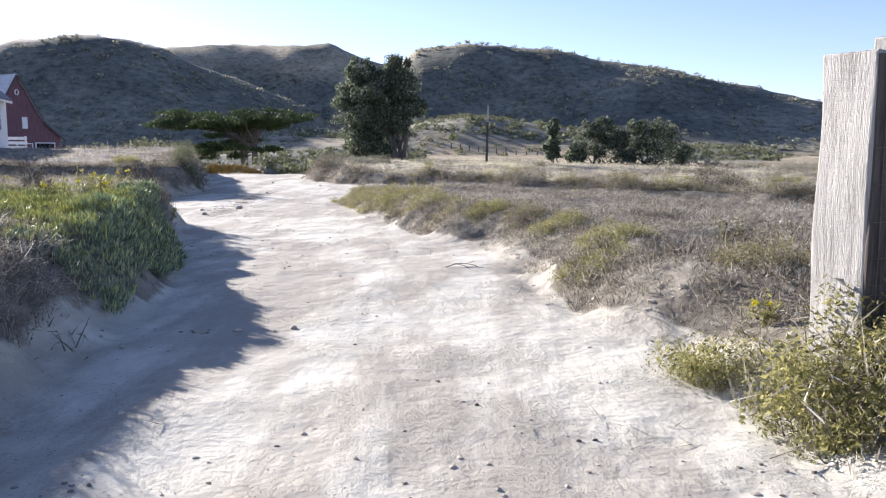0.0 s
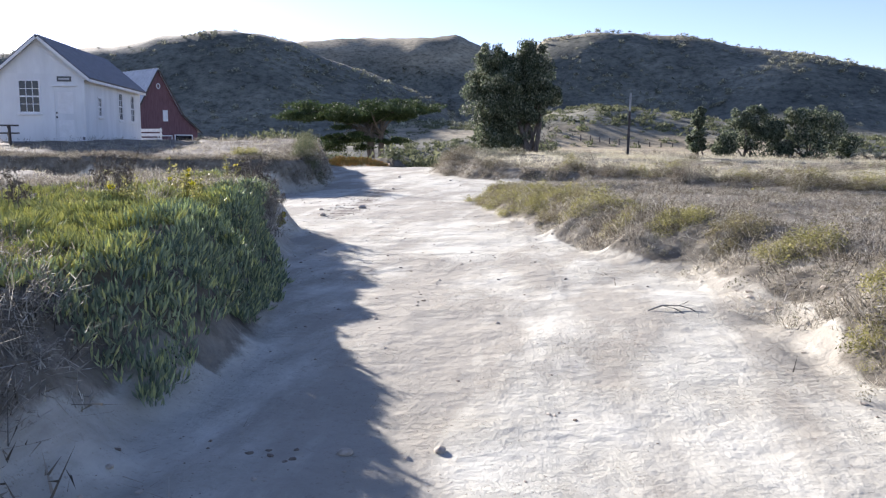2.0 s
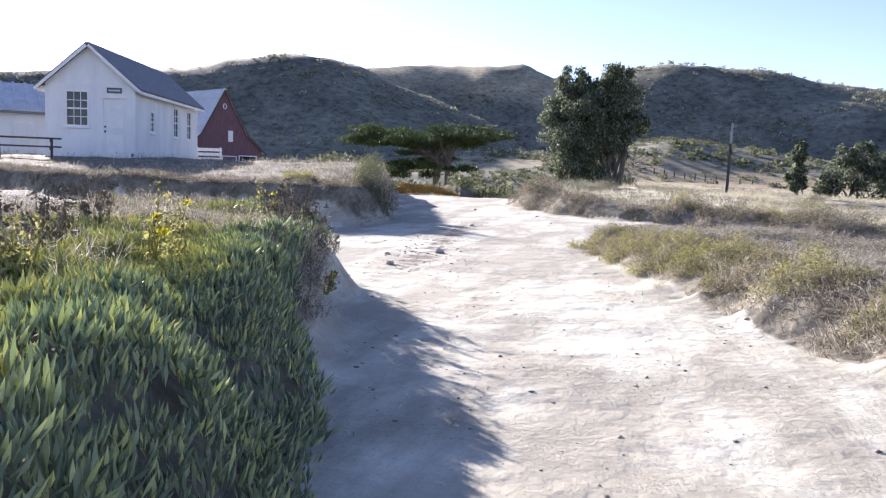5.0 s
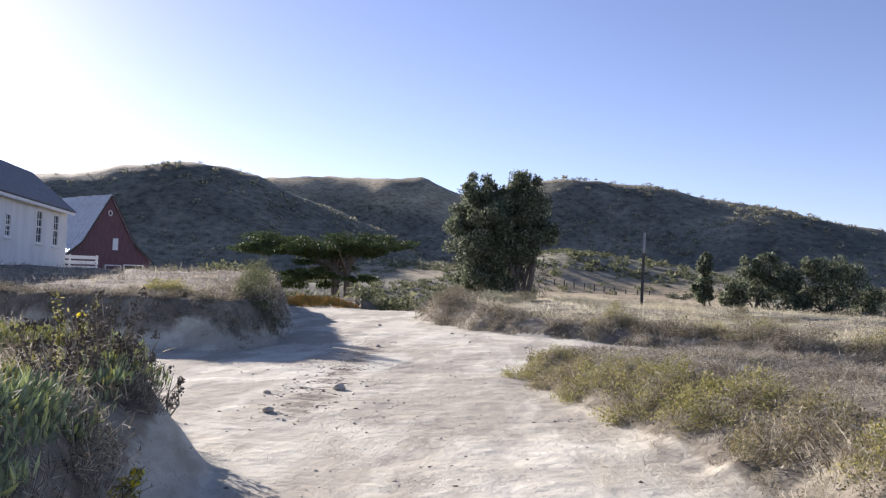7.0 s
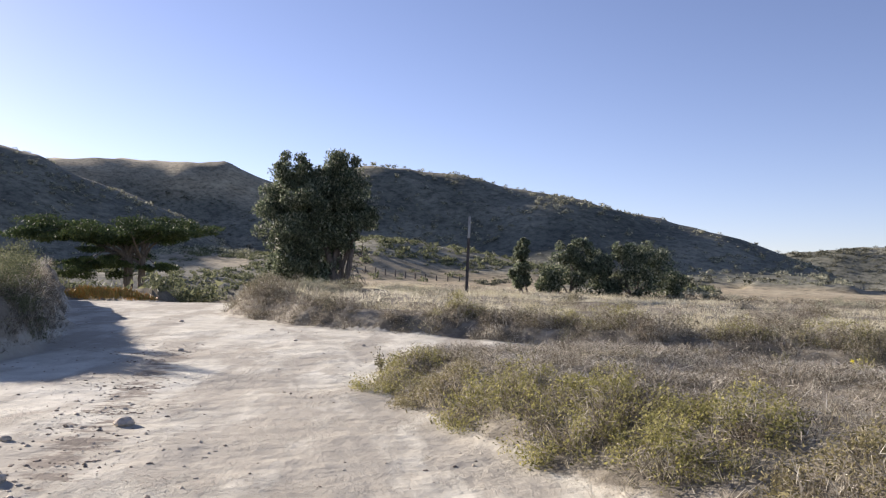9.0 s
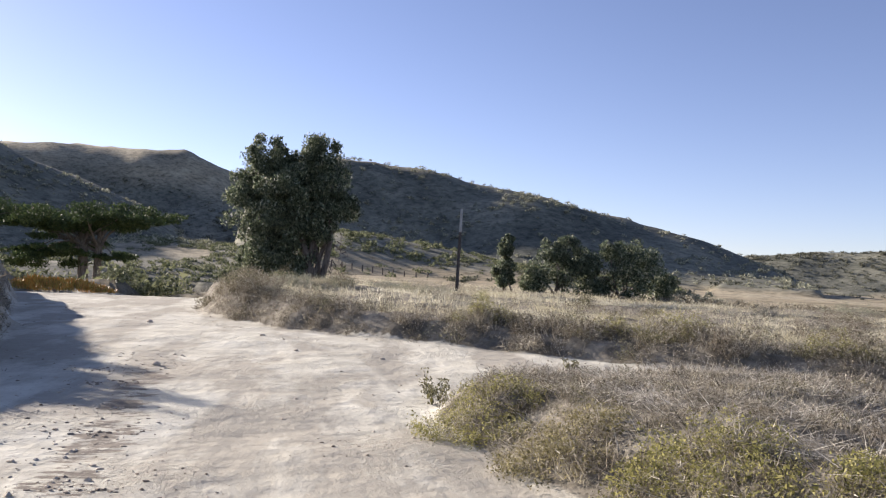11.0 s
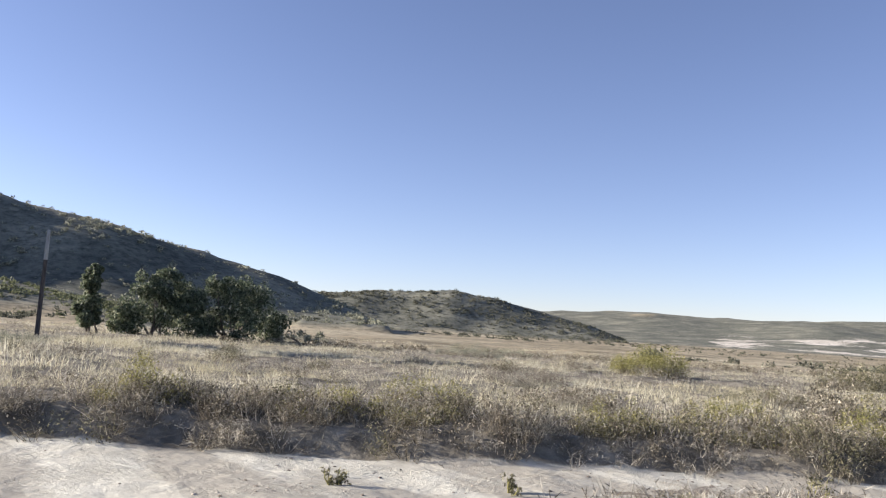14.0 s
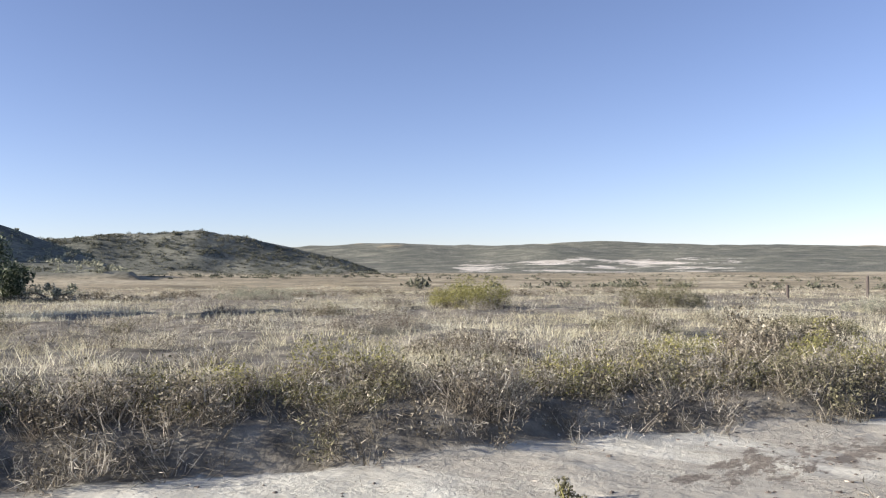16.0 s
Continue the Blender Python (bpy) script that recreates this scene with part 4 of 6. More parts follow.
def build_gum_tree():
    rng = np.random.default_rng(21)
    x, y = -3.95, 48.5
    z = on_ground(x, y, 0.1)
    t = thing("gum_tree", (x, y, z), 0, "leafy dark green gum tree with several leaning stems", "tree")
    lobes = [(-0.9, -0.2, 3.0, 1.1), (-1.0, -0.3, 1.9, 1.0), (-1.3, 0, 4.3, 0.9), (-0.6, 0, 5.15, 1.0), (-0.35, 0.1, 4.8, 1.0), (-1.0, 0.3, 4.5, 1.25), (-2.4, 0, 5.15, 0.85), (-2.9, 0.2, 4.1, 1.15), (-3.2, 0, 3.2, 1.05), (-2.2, -0.5, 3.3, 1.3),
             (-1.2, -0.6, 3.5, 1.3), (-0.2, 0, 4.1, 1.15), (0.35, 0.1, 3.2, 0.85), (-0.4, -0.3, 2.7, 1.0), (-1.8, -0.6, 2.2, 1.2), (-2.7, -0.2, 2.1, 1.0),
             (-2.3, -0.5, 1.2, 1.0), (-1.3, -0.3, 1.3, 0.95), (-2.8, 0.1, 1.15, 0.8), (-0.6, 0.5, 2.0, 0.9), (-1.6, 0.9, 3.6, 1.4), (-1.7, 0.3, 5.0, 0.75)]
    lobes = [(x + 0.3 * (x > -0.7), y, z, r) for x, y, z, r in lobes]
    stems = [(-0.55, 0, 4.6), (0.35, 0.1, 3.2), (-1.2, -0.2, 4.2), (-2.4, 0, 4.2), (-2.8, 0.1, 2.8), (-0.2, -0.2, 3.8), (-1.8, 0.5, 3.4), (0.55, 0.0, 2.6)]
    v, f = merged([branching(rng, (rng.normal(-0.35, 0.3), rng.normal(0, 0.2), 0), [s], 0.16) for s in stems])
    mesh_ob("trunk", raw_mesh("trunk", v, f, True), M_BARK, t)
    pieces = []
    for lx, ly, lz, lr in lobes:
        for _ in range(17):
            d = rng.normal(0, 1, 3)
            d /= np.linalg.norm(d)
            c = np.array([lx, ly, lz]) + d * lr * rng.uniform(0.45, 0.85)
            v, f = leaf_ball(240, lr * rng.uniform(0.26, 0.5), 0.052, rng, 0.85, 0.2, 0.9, 3.0)
            pieces.append((v + c, f))
    v, f = merged(pieces)
    v[:, 2] = np.maximum(v[:, 2] * 1.06, 0.25)
    mesh_ob("crown", raw_mesh("crown", v, f), M_EUC, t)
    twigs = []
    for _ in range(46):
        a = np.array([rng.uniform(0.1, 0.9), rng.normal(0, 0.4), rng.uniform(0.1, 2.4)])
        b = a + np.array([rng.uniform(-0.1, 0.5), rng.normal(0, 0.3), rng.uniform(-0.7, 0.3)])
        b[2] = max(b[2], 0.0)
        twigs.append(tube_arrays([a, (a + b) / 2 + rng.normal(0, 0.06, 3), b], [0.022, 0.014, 0.004], 4))
    v, f = merged(twigs)
    tagged(mesh_ob("dead_twig_tangle", raw_mesh("dead_twig_tangle", v, f), M_BARK, t, "bare grey dead twigs"), kind="stuff")


def build_shrub_tree(place, lobes, seed, label, leaves=150, n=10, size=0.07, material=None, name="tall_shrub", category="shrub", group=""):
    rng = np.random.default_rng(seed)
    x, y = place
    t = thing(name, (x, y, on_ground(x, y, 0.05)), 0, label, category, group)
    stems = [branching(rng, (rng.normal(0, 0.15), rng.normal(0, 0.1), 0), [(lx, ly, lz)], 0.05 + 0.012 * lr) for lx, ly, lz, lr in lobes]
    v, f = merged(stems)
    mesh_ob("trunk", raw_mesh("trunk", v, f, True), M_BARK, t)
    pieces = []
    for lx, ly, lz, lr in lobes:
        for _ in range(n):
            d = rng.normal(0, 1, 3)
            d /= np.linalg.norm(d)
            v, f = leaf_ball(leaves, lr * rng.uniform(0.35, 0.55), size, rng, 0.9, 0.25, 0.5, 2.6)
            pieces.append((v + np.array([lx, ly, lz]) + d * lr * 0.6, f))
    v, f = merged(pieces)
    v[:, 2] = np.maximum(v[:, 2], 0.02)
    mesh_ob("crown", raw_mesh("crown", v, f), material or M_EUC, t)
    return t


def build_cypress():
    rng = np.random.default_rng(5)
    x, y = -18.8, 68.4
    z = on_ground(x, y, 0.2)
    t = thing("cypress_tree", (x, y, z), 0, "wind-swept flat-topped dark cypress in a gully", "tree")
    k = 4.4 - z      # height of the crown above the foot
    tips, pads = [], []
    for i in range(58):
        px = rng.uniform(-6.4, 4.2)
        pz = k * (0.86 + 0.032 * px * (px > 0) - 0.012 * px * (px < -2) - 0.03 * (px < -5)) + rng.normal(0, 0.32)
        pads.append((px, rng.normal(0, 1.6), pz, rng.uniform(0.7, 1.3)))
    for i in range(26):
        px = rng.uniform(-4.5, 2.4)
        pads.append((px, rng.normal(0, 1.0), k * (0.66 - 0.02 * abs(px)) + rng.normal(0, 0.35), rng.uniform(0.5, 0.9)))
    for px, py, pz, pr in pads[::3]:
        tips.append((px, py, pz - 0.1))
    st = [tube_arrays([(0.0, 0, -0.3), (0.05, 0, k * 0.3), (-0.1, 0.1, k * 0.84)], [0.42, 0.34, 0.24], 9),
          tube_arrays([(0.85, 0.1, -0.3), (0.8, 0.1, k * 0.3), (0.95, 0, k * 0.82)], [0.32, 0.26, 0.18], 9)]
    for j, tp in enumerate(tips):
        st.append(branching(rng, ((0.0, 0, k * rng.uniform(0.64, 0.76)) if j % 2 else (0.85, 0, k * rng.uniform(0.62, 0.72))), [tp], 0.09, 5))
    v, f = merged(st)
    mesh_ob("trunk", raw_mesh("trunk", v, f, True), M_BARK, t)
    pieces = []
    for px, py, pz, pr in pads:
        for _ in range(4):
            c = np.array([px, py, pz]) + rng.normal(0, 1, 3) * pr * np.array([0.5, 0.5, 0.12])
            v, f = leaf_cloud(190, pr * 0.8, 0.10, rng, 0.33, 0.1)
            pieces.append((v + c, f))
    v, f = merged(pieces)
    mesh_ob("crown", raw_mesh("crown", v, f), M_CYP, t)


build_gum_tree()
build_cypress()
build_shrub_tree((5.5, 55.6), [(0, 0, 0.7, 0.6), (0.1, 0, 1.5, 0.6), (-0.1, 0, 2.2, 0.5), (0.05, 0, 2.7, 0.35), (-0.3, 0, 1.0, 0.5)], 3, "slim upright green shrub in dry grass", group="shrubs beyond the field")
build_shrub_tree((8.2, 55.6), [(-1.0, 0, 1.0, 1.0), (0, 0, 1.6, 1.1), (0.6, 0, 2.4, 0.85), (-0.4, 0, 2.3, 0.75), (0.9, -0.3, 0.9, 1.1), (-1.2, 0, 0.5, 0.8), (1.4, 0, 1.7, 0.9)], 4, "dense dark green shrub in dry grass", group="shrubs beyond the field")
build_shrub_tree((11.6, 54.6), [(-1.4, 0, 1.2, 1.2), (0, 0, 1.9, 1.3), (0.9, 0, 2.4, 1.0), (-0.8, 0, 2.5, 0.9), (1.6, 0, 1.2, 1.2), (0.2, -0.4, 0.8, 1.2), (2.2, 0, 0.7, 0.9), (-1.7, 0, 0.5, 0.9), (-2.0, 0, 1.7, 0.8)], 5, "broad rounded green shrub in dry grass", group="shrubs beyond the field")
build_shrub_tree((15.0, 54.0), [(-0.8, 0, 0.3, 0.5), (0, 0, 0.4, 0.5), (0.9, 0, 0.3, 0.45)], 6, "low grey-green shrub in dry grass", 60, 5, 0.05, M_SCRUB)


# ---- plants, from the near ones to the far ones ----
WALKED = np.array([(0, -2), (0, 1), (-0.8, 4), (-2.2, 7.2), (-3.0, 10.5), (-3.3, 12), (-4.2, 15), (-4.4, 17), (-4.2, 19.5), (-3.9, 21.2)])


def away(x, y):
    return np.min(np.hypot(x[:, None] - WALKED[None, :, 0], y[:, None] - WALKED[None, :, 1]), 1)


def pick(rng, n, x0, x1, y0, y1, keep):
    """Up to n random places in a rectangle for which keep(x, y, d) gives a likelihood; with heights."""
    x, y = rng.uniform(x0, x1, n), rng.uniform(y0, y1, n)
    d = sand_distance(x, y)
    k = rng.uniform(0, 1, n) < keep(x, y, d)
    x, y, d = x[k], y[k], d[k]
    return np.stack([x, y, height(x, y, d)], 1), d


def stuff(name, arrays, material, label, category):
    ob = mesh_ob(name, raw_mesh(name, *arrays), material)
    return tagged(ob, label, category, kind="stuff")


R1 = np.random.default_rng(101)
GRASS_NEAR = [blades(13, 0.13, 0.0085, 0.10, 0.8, 0.35, True, rng=R1) for _ in range(6)]
GRASS_TALL = [blades(15, 0.20, 0.008, 0.20, 0.75, 0.30, True, rng=R1) for _ in range(6)]
GRASS_FAR = [blades(20, 0.20, 0.013, 0.34, 0.65, 0.3, True, rng=R1) for _ in range(5)]
TWIG_NEAR = [tangle(9, 0.16, 0.0105, 0.12, 0.9, 2, R1) for _ in range(6)]
TWIG_BUSH = [tangle(17, 0.38, 0.0145, 0.17, 0.75, 3, R1) for _ in range(6)]
TWIG_FAR = [tangle(11, 0.24, 0.016, 0.30, 0.9, 2, R1) for _ in range(5)]
LITTER = [blades(10, 0.3, 0.009, 0.2, 1.4, 0.05, True, rng=R1) for _ in range(6)]
ICE = [fingers(7, 0.056, 0.0155, 0.06, 0.75, R1) for _ in range(8)]


def lift(v, dz):
    v = v.copy()
    v[:, 2] += dz
    return v


def leafy(n, radius, size, flat=0.8):
    v, f = leaf_cloud(n, radius, size, R1, flat, 0.15)
    return lift(v, radius * flat * 0.75), f


LEAFY = [leafy(150, 0.17, 0.0145) for _ in range(5)]
BRUSH_LEAFY = [leafy(85, 0.2, 0.0195, 1.0) for _ in range(5)]
SMALL_LEAFY = [leafy(70, 0.10, 0.0115) for _ in range(5)]
CLUMP = [leafy(42, 1.0, 0.31, 0.5) for _ in range(7)]
FINE_CLUMP = [leafy(120, 1.0, 0.15, 0.55) for _ in range(6)]

FAR_SIDE = lambda x, y: (y > 22.4 - 0.80 * (x - 3.0)) | (x > 10)      # beyond the side track


# dry weeds on the flat beside the track
p, d = pick(R1, 46000, -3.5, 16, -1, 27, lambda x, y, d: (~is_left(x, y)) * (d > np.where(y < 11.5, 0.28 + 0.22 * vnoise(x, y, 0.7, 2), 0.1)) * np.exp(-np.clip(away(x, y) - 3, 0, 60) / 8.0) * (~FAR_SIDE(x, y)) * np.where(fbm(x, y, 0.55, 2, 3) > -0.1, 1.0, 0.3))
m = fbm(p[:, 0], p[:, 1], 1.6, 3, 2) + R1.normal(0, 0.35, len(p)) > 0.3
s = R1.uniform(0.45, 1.0, len(p)) * (0.5 + 0.5 * smooth((vnoise(p[:, 0], p[:, 1], 0.8, 3) + 0.1) / 0.6) + 0.2 * (d < 0.6))
stuff("dry_weeds", scatter(TWIG_NEAR, p[~m], s[~m], R1), M_TWIG, "tangled grey-brown dry weeds covering the flat", "weeds")
stuff("dry_grass", scatter(GRASS_NEAR, p[m], s[m] * 0.75, R1), M_GRASS, "short bleached dry grass beside the track", "grass")

p, d = pick(R1, 15000, -3.5, 13, 0, 25, lambda x, y, d: (~is_left(x, y)) * (d > 0.3) * (~FAR_SIDE(x, y)) * np.exp(-np.clip(away(x, y) - 3, 0, 60) / 7.0) * np.where(fbm(x, y, 0.9, 3, 1) > 0.0, 1.0, 0.25))
stuff("dark_weeds", scatter(TWIG_NEAR, p, R1.uniform(0.35, 0.85, len(p)), R1), M_BRUSH, "dark brown withered weeds over the flat", "weeds")
p, d = pick(R1, 15000, -2.5, 4.0, 0, 16, lambda x, y, d: (~is_left(x, y)) * (d > 0.08 + 0.2 * vnoise(x, y, 0.5, 3)) * (d < 0.75) * np.where(fbm(x, y, 0.4, 2, 2) > 0.1, 0.9, 0.15))
stuff("bank_stalks", scatter(GRASS_NEAR, p, R1.uniform(0.35, 0.75, len(p)), R1, tilt=0.6), M_STRAW, "bleached root mat and stalks on the crumbling bank", "stalks")
# flattened straw on the patch between the two tracks
p, d = pick(R1, 11000, -3.2, 9, 9, 24, lambda x, y, d: (~is_left(x, y)) * (d > np.where(y > 20, 0.5, 0.25)) * (~FAR_SIDE(x, y)) * (0.4 + 0.6 * (y > 19)))
stuff("flattened_straw", scatter(LITTER, p + [0, 0, 0.03], R1.uniform(0.4, 1.0, len(p)), R1), M_STRAW, "flattened bleached straw stalks on the ground", "straw")

# matted dead stalks on the tip of the patch between the tracks
p, d = pick(R1, 3400, -3.2, 4, 16.5, 23, lambda x, y, d: (~is_left(x, y)) * (d > 0.14) * (~FAR_SIDE(x, y)) * np.where(fbm(x, y, 0.6, 2, 3) > -0.2, 0.8, 0.3))
stuff("matted_stalks", scatter(TWIG_BUSH, p, R1.uniform(0.14, 0.28, len(p)), R1, tilt=0.9), M_BRUSH, "matted grey-brown dead stalks between the tracks", "weeds")
# thicker weeds along the near edge of the flat
p, d = pick(R1, 16000, -1.5, 4.5, 1, 15, lambda x, y, d: (~is_left(x, y)) * (d > 0.36 + 0.2 * vnoise(x, y, 0.6, 1)) * np.where(d < 0.5, 0.45, np.where(d < 1.3, 0.7, 0.25)) * np.where(fbm(x, y, 0.5, 2, 5) > -0.1, 1.0, 0.15))
m = R1.uniform(0, 1, len(p)) < 0.5
z = R1.uniform(0.45, 1.0, len(p))
stuff("edge_weeds", scatter(TWIG_NEAR, p[m], z[m], R1, tilt=0.3), M_TWIG, "grey dry weeds along the track edge", "weeds")
stuff("brown_edge_weeds", scatter(TWIG_NEAR, p[~m], z[~m], R1, tilt=0.3), M_BRUSH, "brown dry weeds along the track edge", "weeds")

# bushes crowding the bank beyond the side track
c, d = pick(R1, 2100, -6.8, 14, 13, 36, lambda x, y, d: FAR_SIDE(x, y) * (~is_left(x, y)) * (d > -0.06) * np.where(d < 1.15, 1.0, 0.04))
reach = R1.uniform(0.28, 0.6, len(c))
kind = R1.uniform(0, 1, len(c)) + 0.25 * vnoise(c[:, 0], c[:, 1], 1.8, 2)
tall = R1.uniform(0.2, 0.48, len(c)) * np.where(d < 0.45, 0.75, 1.0)


def mounds(which, per, templates, rng, low, high):
    n = len(which) * per
    i = np.repeat(which, per)
    a, q = rng.uniform(0, 2 * np.pi, n), np.sqrt(rng.uniform(0, 1, n))
    x, y = c[i, 0] + reach[i] * q * np.cos(a), c[i, 1] + reach[i] * q * np.sin(a)
    dd = sand_distance(x, y)
    z = height(x, y, dd) + np.clip(tall[i] * np.sqrt(1 - q * q) * rng.uniform(0, 0.8, n) - 0.08, 0, 2)
    k = dd > -0.16
    return scatter(templates, np.stack([x, y, z], 1)[k], (rng.uniform(low, high, n) * (0.6 + tall[i]))[k], rng, tilt=0.3)


i = np.arange(len(c))
stuff("bank_brush", mounds(i[kind < 0.4], 7, TWIG_BUSH, R1, 0.35, 0.75), M_TWIG, "tangled grey dry brush along the bank", "brush")
stuff("brown_brush", mounds(i[kind >= 0.4], 6, TWIG_BUSH, R1, 0.35, 0.75), M_BRUSH, "dark brown twiggy brush along the bank", "brush")
stuff("brown_leafy_brush", mounds(i[kind < 0.62], 7, BRUSH_LEAFY, R1, 0.4, 0.9), M_BRUSH, "dark brown withered brush along the bank", "brush")
stuff("leafy_bank_brush", mounds(i[kind >= 0.55], 10, BRUSH_LEAFY, R1, 0.5, 1.0), M_DULL, "dull olive leafy brush along the bank", "brush")
p, d = pick(R1, 9000, -6.8, 13, 13, 34, lambda x, y, d: FAR_SIDE(x, y) * (~is_left(x, y)) * (d > 0.02 + 0.1 * vnoise(x, y, 0.6, 4)) * (d < 0.75))
m = R1.uniform(0, 1, len(p)) < 0.5
s = R1.uniform(0.25, 0.55, len(p))
stuff("low_bank_stalks", scatter(TWIG_BUSH, p[m], s[m], R1, tilt=0.4), M_TWIG, "grey dry stalks growing at the foot of the bank", "brush")
stuff("low_brown_stalks", scatter(TWIG_BUSH, p[~m], s[~m], R1, tilt=0.4), M_BRUSH, "brown dry stalks growing at the foot of the bank", "brush")
p, d = pick(R1, 2600, -6, 12, 14, 34, lambda x, y, d: FAR_SIDE(x, y) * (~is_left(x, y)) * (d > -0.02) * (d < 0.5))
stuff("bank_litter", scatter(LITTER, p + [0, 0, 0.02], R1.uniform(0.5, 1.4, len(p)), R1), M_TWIG, "broken dry stalks at the foot of the bank", "litter")
p, d = pick(R1, 30000, -9, 24, 14, 48, lambda x, y, d: FAR_SIDE(x, y) * (~is_left(x, y)) * (d > 0.9) * np.exp(-np.clip(away(x, y) - 8, 0, 90) / 14) * np.where(fbm(x, y, 1.6, 2, 1) > -0.2, 1.0, 0.35))
s = R1.uniform(0.6, 1.3, len(p)) * (0.85 + 0.5 * vnoise(p[:, 0], p[:, 1], 2.5, 4))
stuff("tall_dry_grass", scatter(GRASS_TALL, p, s, R1, tilt=0.3), M_PALEGRASS, "fine pale dry grass on the field behind the bank", "grass")

# dull leafy brush among the dry stuff
q, d = pick(R1, 9000, -3.5, 12, 3, 26, lambda x, y, d: (~FAR_SIDE(x, y)) * (~is_left(x, y)) * (d > 0.05) * np.where(d < 0.8, 0.6, 0.22) * np.where(fbm(x, y, 0.8, 2, 4) > 0.1, 1.0, 0.1) * np.exp(-np.clip(away(x, y) - 3, 0, 60) / 9))
w, d = pick(R1, 5000, -15, -2, 0, 31, lambda x, y, d: is_left(x, y) * (d > 0.08) * np.where(d < 1.2, 0.7, 0.2) * ((y < 7) | (y > 19)) * np.where(fbm(x, y, 0.8, 2, 1) > 0.1, 1.0, 0.15))
sizes = np.concatenate([R1.uniform(0.4, 0.95, len(q)), R1.uniform(0.6, 1.3, len(w))])
stuff("olive_brush", scatter(SMALL_LEAFY, np.concatenate([q, w]), sizes, R1), M_DULL, "dull olive leafy brush mixed into dry weeds", "brush")

# field farther off
p, d = pick(R1, 34000, -12, 75, -30, 92, lambda x, y, d: (~is_left(x, y)) * (d > 0.8) * np.exp(-np.clip(away(x, y) - 14, 0, 200) / 28) * (away(x, y) > 8))
m = fbm(p[:, 0], p[:, 1] * 1.6, 7, 3, 1) > 0.12
s = R1.uniform(0.5, 1.2, len(p)) * (1 + np.clip(away(p[:, 0], p[:, 1]) - 20, 0, 60) / 50)
stuff("field_grass", scatter(GRASS_FAR, p[~m], s[~m], R1, s[~m] ** 0.3 * R1.uniform(0.6, 1.2, (~m).sum())), M_PALEGRASS, "pale dry grass over the wide field", "grass")
stuff("field_brush", scatter(TWIG_FAR, p[m], s[m], R1, s[m] ** 0.3 * R1.uniform(0.5, 1.1, m.sum())), M_TWIG, "low brown scrub patches over the field", "brush")

p, d = pick(R1, 6000, 4, 62, 14, 78, lambda x, y, d: smooth((polar(x, y)[0] + 62) / 6) * smooth((-17 - polar(x, y)[0]) / 3) * (np.abs(polar(x, y)[1] - 48 - 3 * vnoise(x, y, 6, 2)) < np.interp(polar(x, y)[0], (-62, -34, -28), (2.5, 3.5, 9.0))) * (fbm(x, y, 2.5, 2, 3) > -0.15))
stuff("scrub_strip", scatter(FINE_CLUMP, p, R1.uniform(0.12, 0.34, len(p)), R1), M_BRUSH, "dark low scrub along a shallow wash", "scrub")

# left flats up to the schoolhouse
p, d = pick(R1, 17000, -34, -2, 0, 46, lambda x, y, d: is_left(x, y) * (d > 0.1) * np.exp(-np.clip(away(x, y) - 4, 0, 60) / 10) * ~((x < -20.5) & (x > -26.5) & (y > 32) & (y < 44)))
p = p[~((p[:, 1] < 15.8) & (p[:, 1] > 7.6) & (p[:, 0] > -6.0))]
aw = away(p[:, 0], p[:, 1])
m = fbm(p[:, 0], p[:, 1], 2.2, 3, 5) - 0.3 + 0.5 * (p[:, 0] < -14) > 0.1
s = R1.uniform(0.5, 1.2, len(p)) * (1 + np.clip(aw - 8, 0, 30) / 22)
stuff("left_dry_grass", scatter(GRASS_NEAR, p[m], s[m], R1), M_GRASS, "thin bleached grass on the raised flat", "grass")
stuff("left_dry_weeds", scatter(TWIG_NEAR, p[~m], s[~m], R1), M_TWIG, "grey dry weeds on the raised flat", "weeds")
# brush hanging on both left banks
p, d = pick(R1, 38000, -26, -1.8, 0, 31, lambda x, y, d: is_left(x, y) * (d > 0.10) * (d < 1.5) * ((y < 6.0) | (y > 19.0)) * np.where(d < 0.25, 0.6, 0.9) * np.where((y < 7) & (d < 0.4), 0.2, 1.0) * np.where(x < -11, 0.6, 1.0))
stuff("left_bank_brush", scatter(TWIG_BUSH, p, R1.uniform(0.3, 0.7, len(p)) * np.where(p[:, 1] < 7, 0.6, 0.55), R1, tilt=0.35), M_TWIG, "grey tangled dead brush hanging over the bank", "brush")

p, d = pick(R1, 3800, -4.6, -1.8, -1, 8.2, lambda x, y, d: is_left(x, y) * (d > 0.36 + 0.2 * vnoise(x, y, 0.6, 2)) * (d < 1.7) * (y < 6.4 + 0.5 * (d - 0.6)) * 0.9)
m = R1.uniform(0, 1, len(p)) < 0.8
s = R1.uniform(0.22, 0.48, len(p))
stuff("near_bank_brush", scatter(TWIG_BUSH, p[m], s[m], R1, tilt=0.5), M_TWIG, "grey-brown dead stalks matted over the bank", "brush")
stuff("near_bank_leaves", scatter(BRUSH_LEAFY, p[~m], s[~m] * 0.8, R1), M_BRUSH, "withered brown brush matted over the bank", "brush")
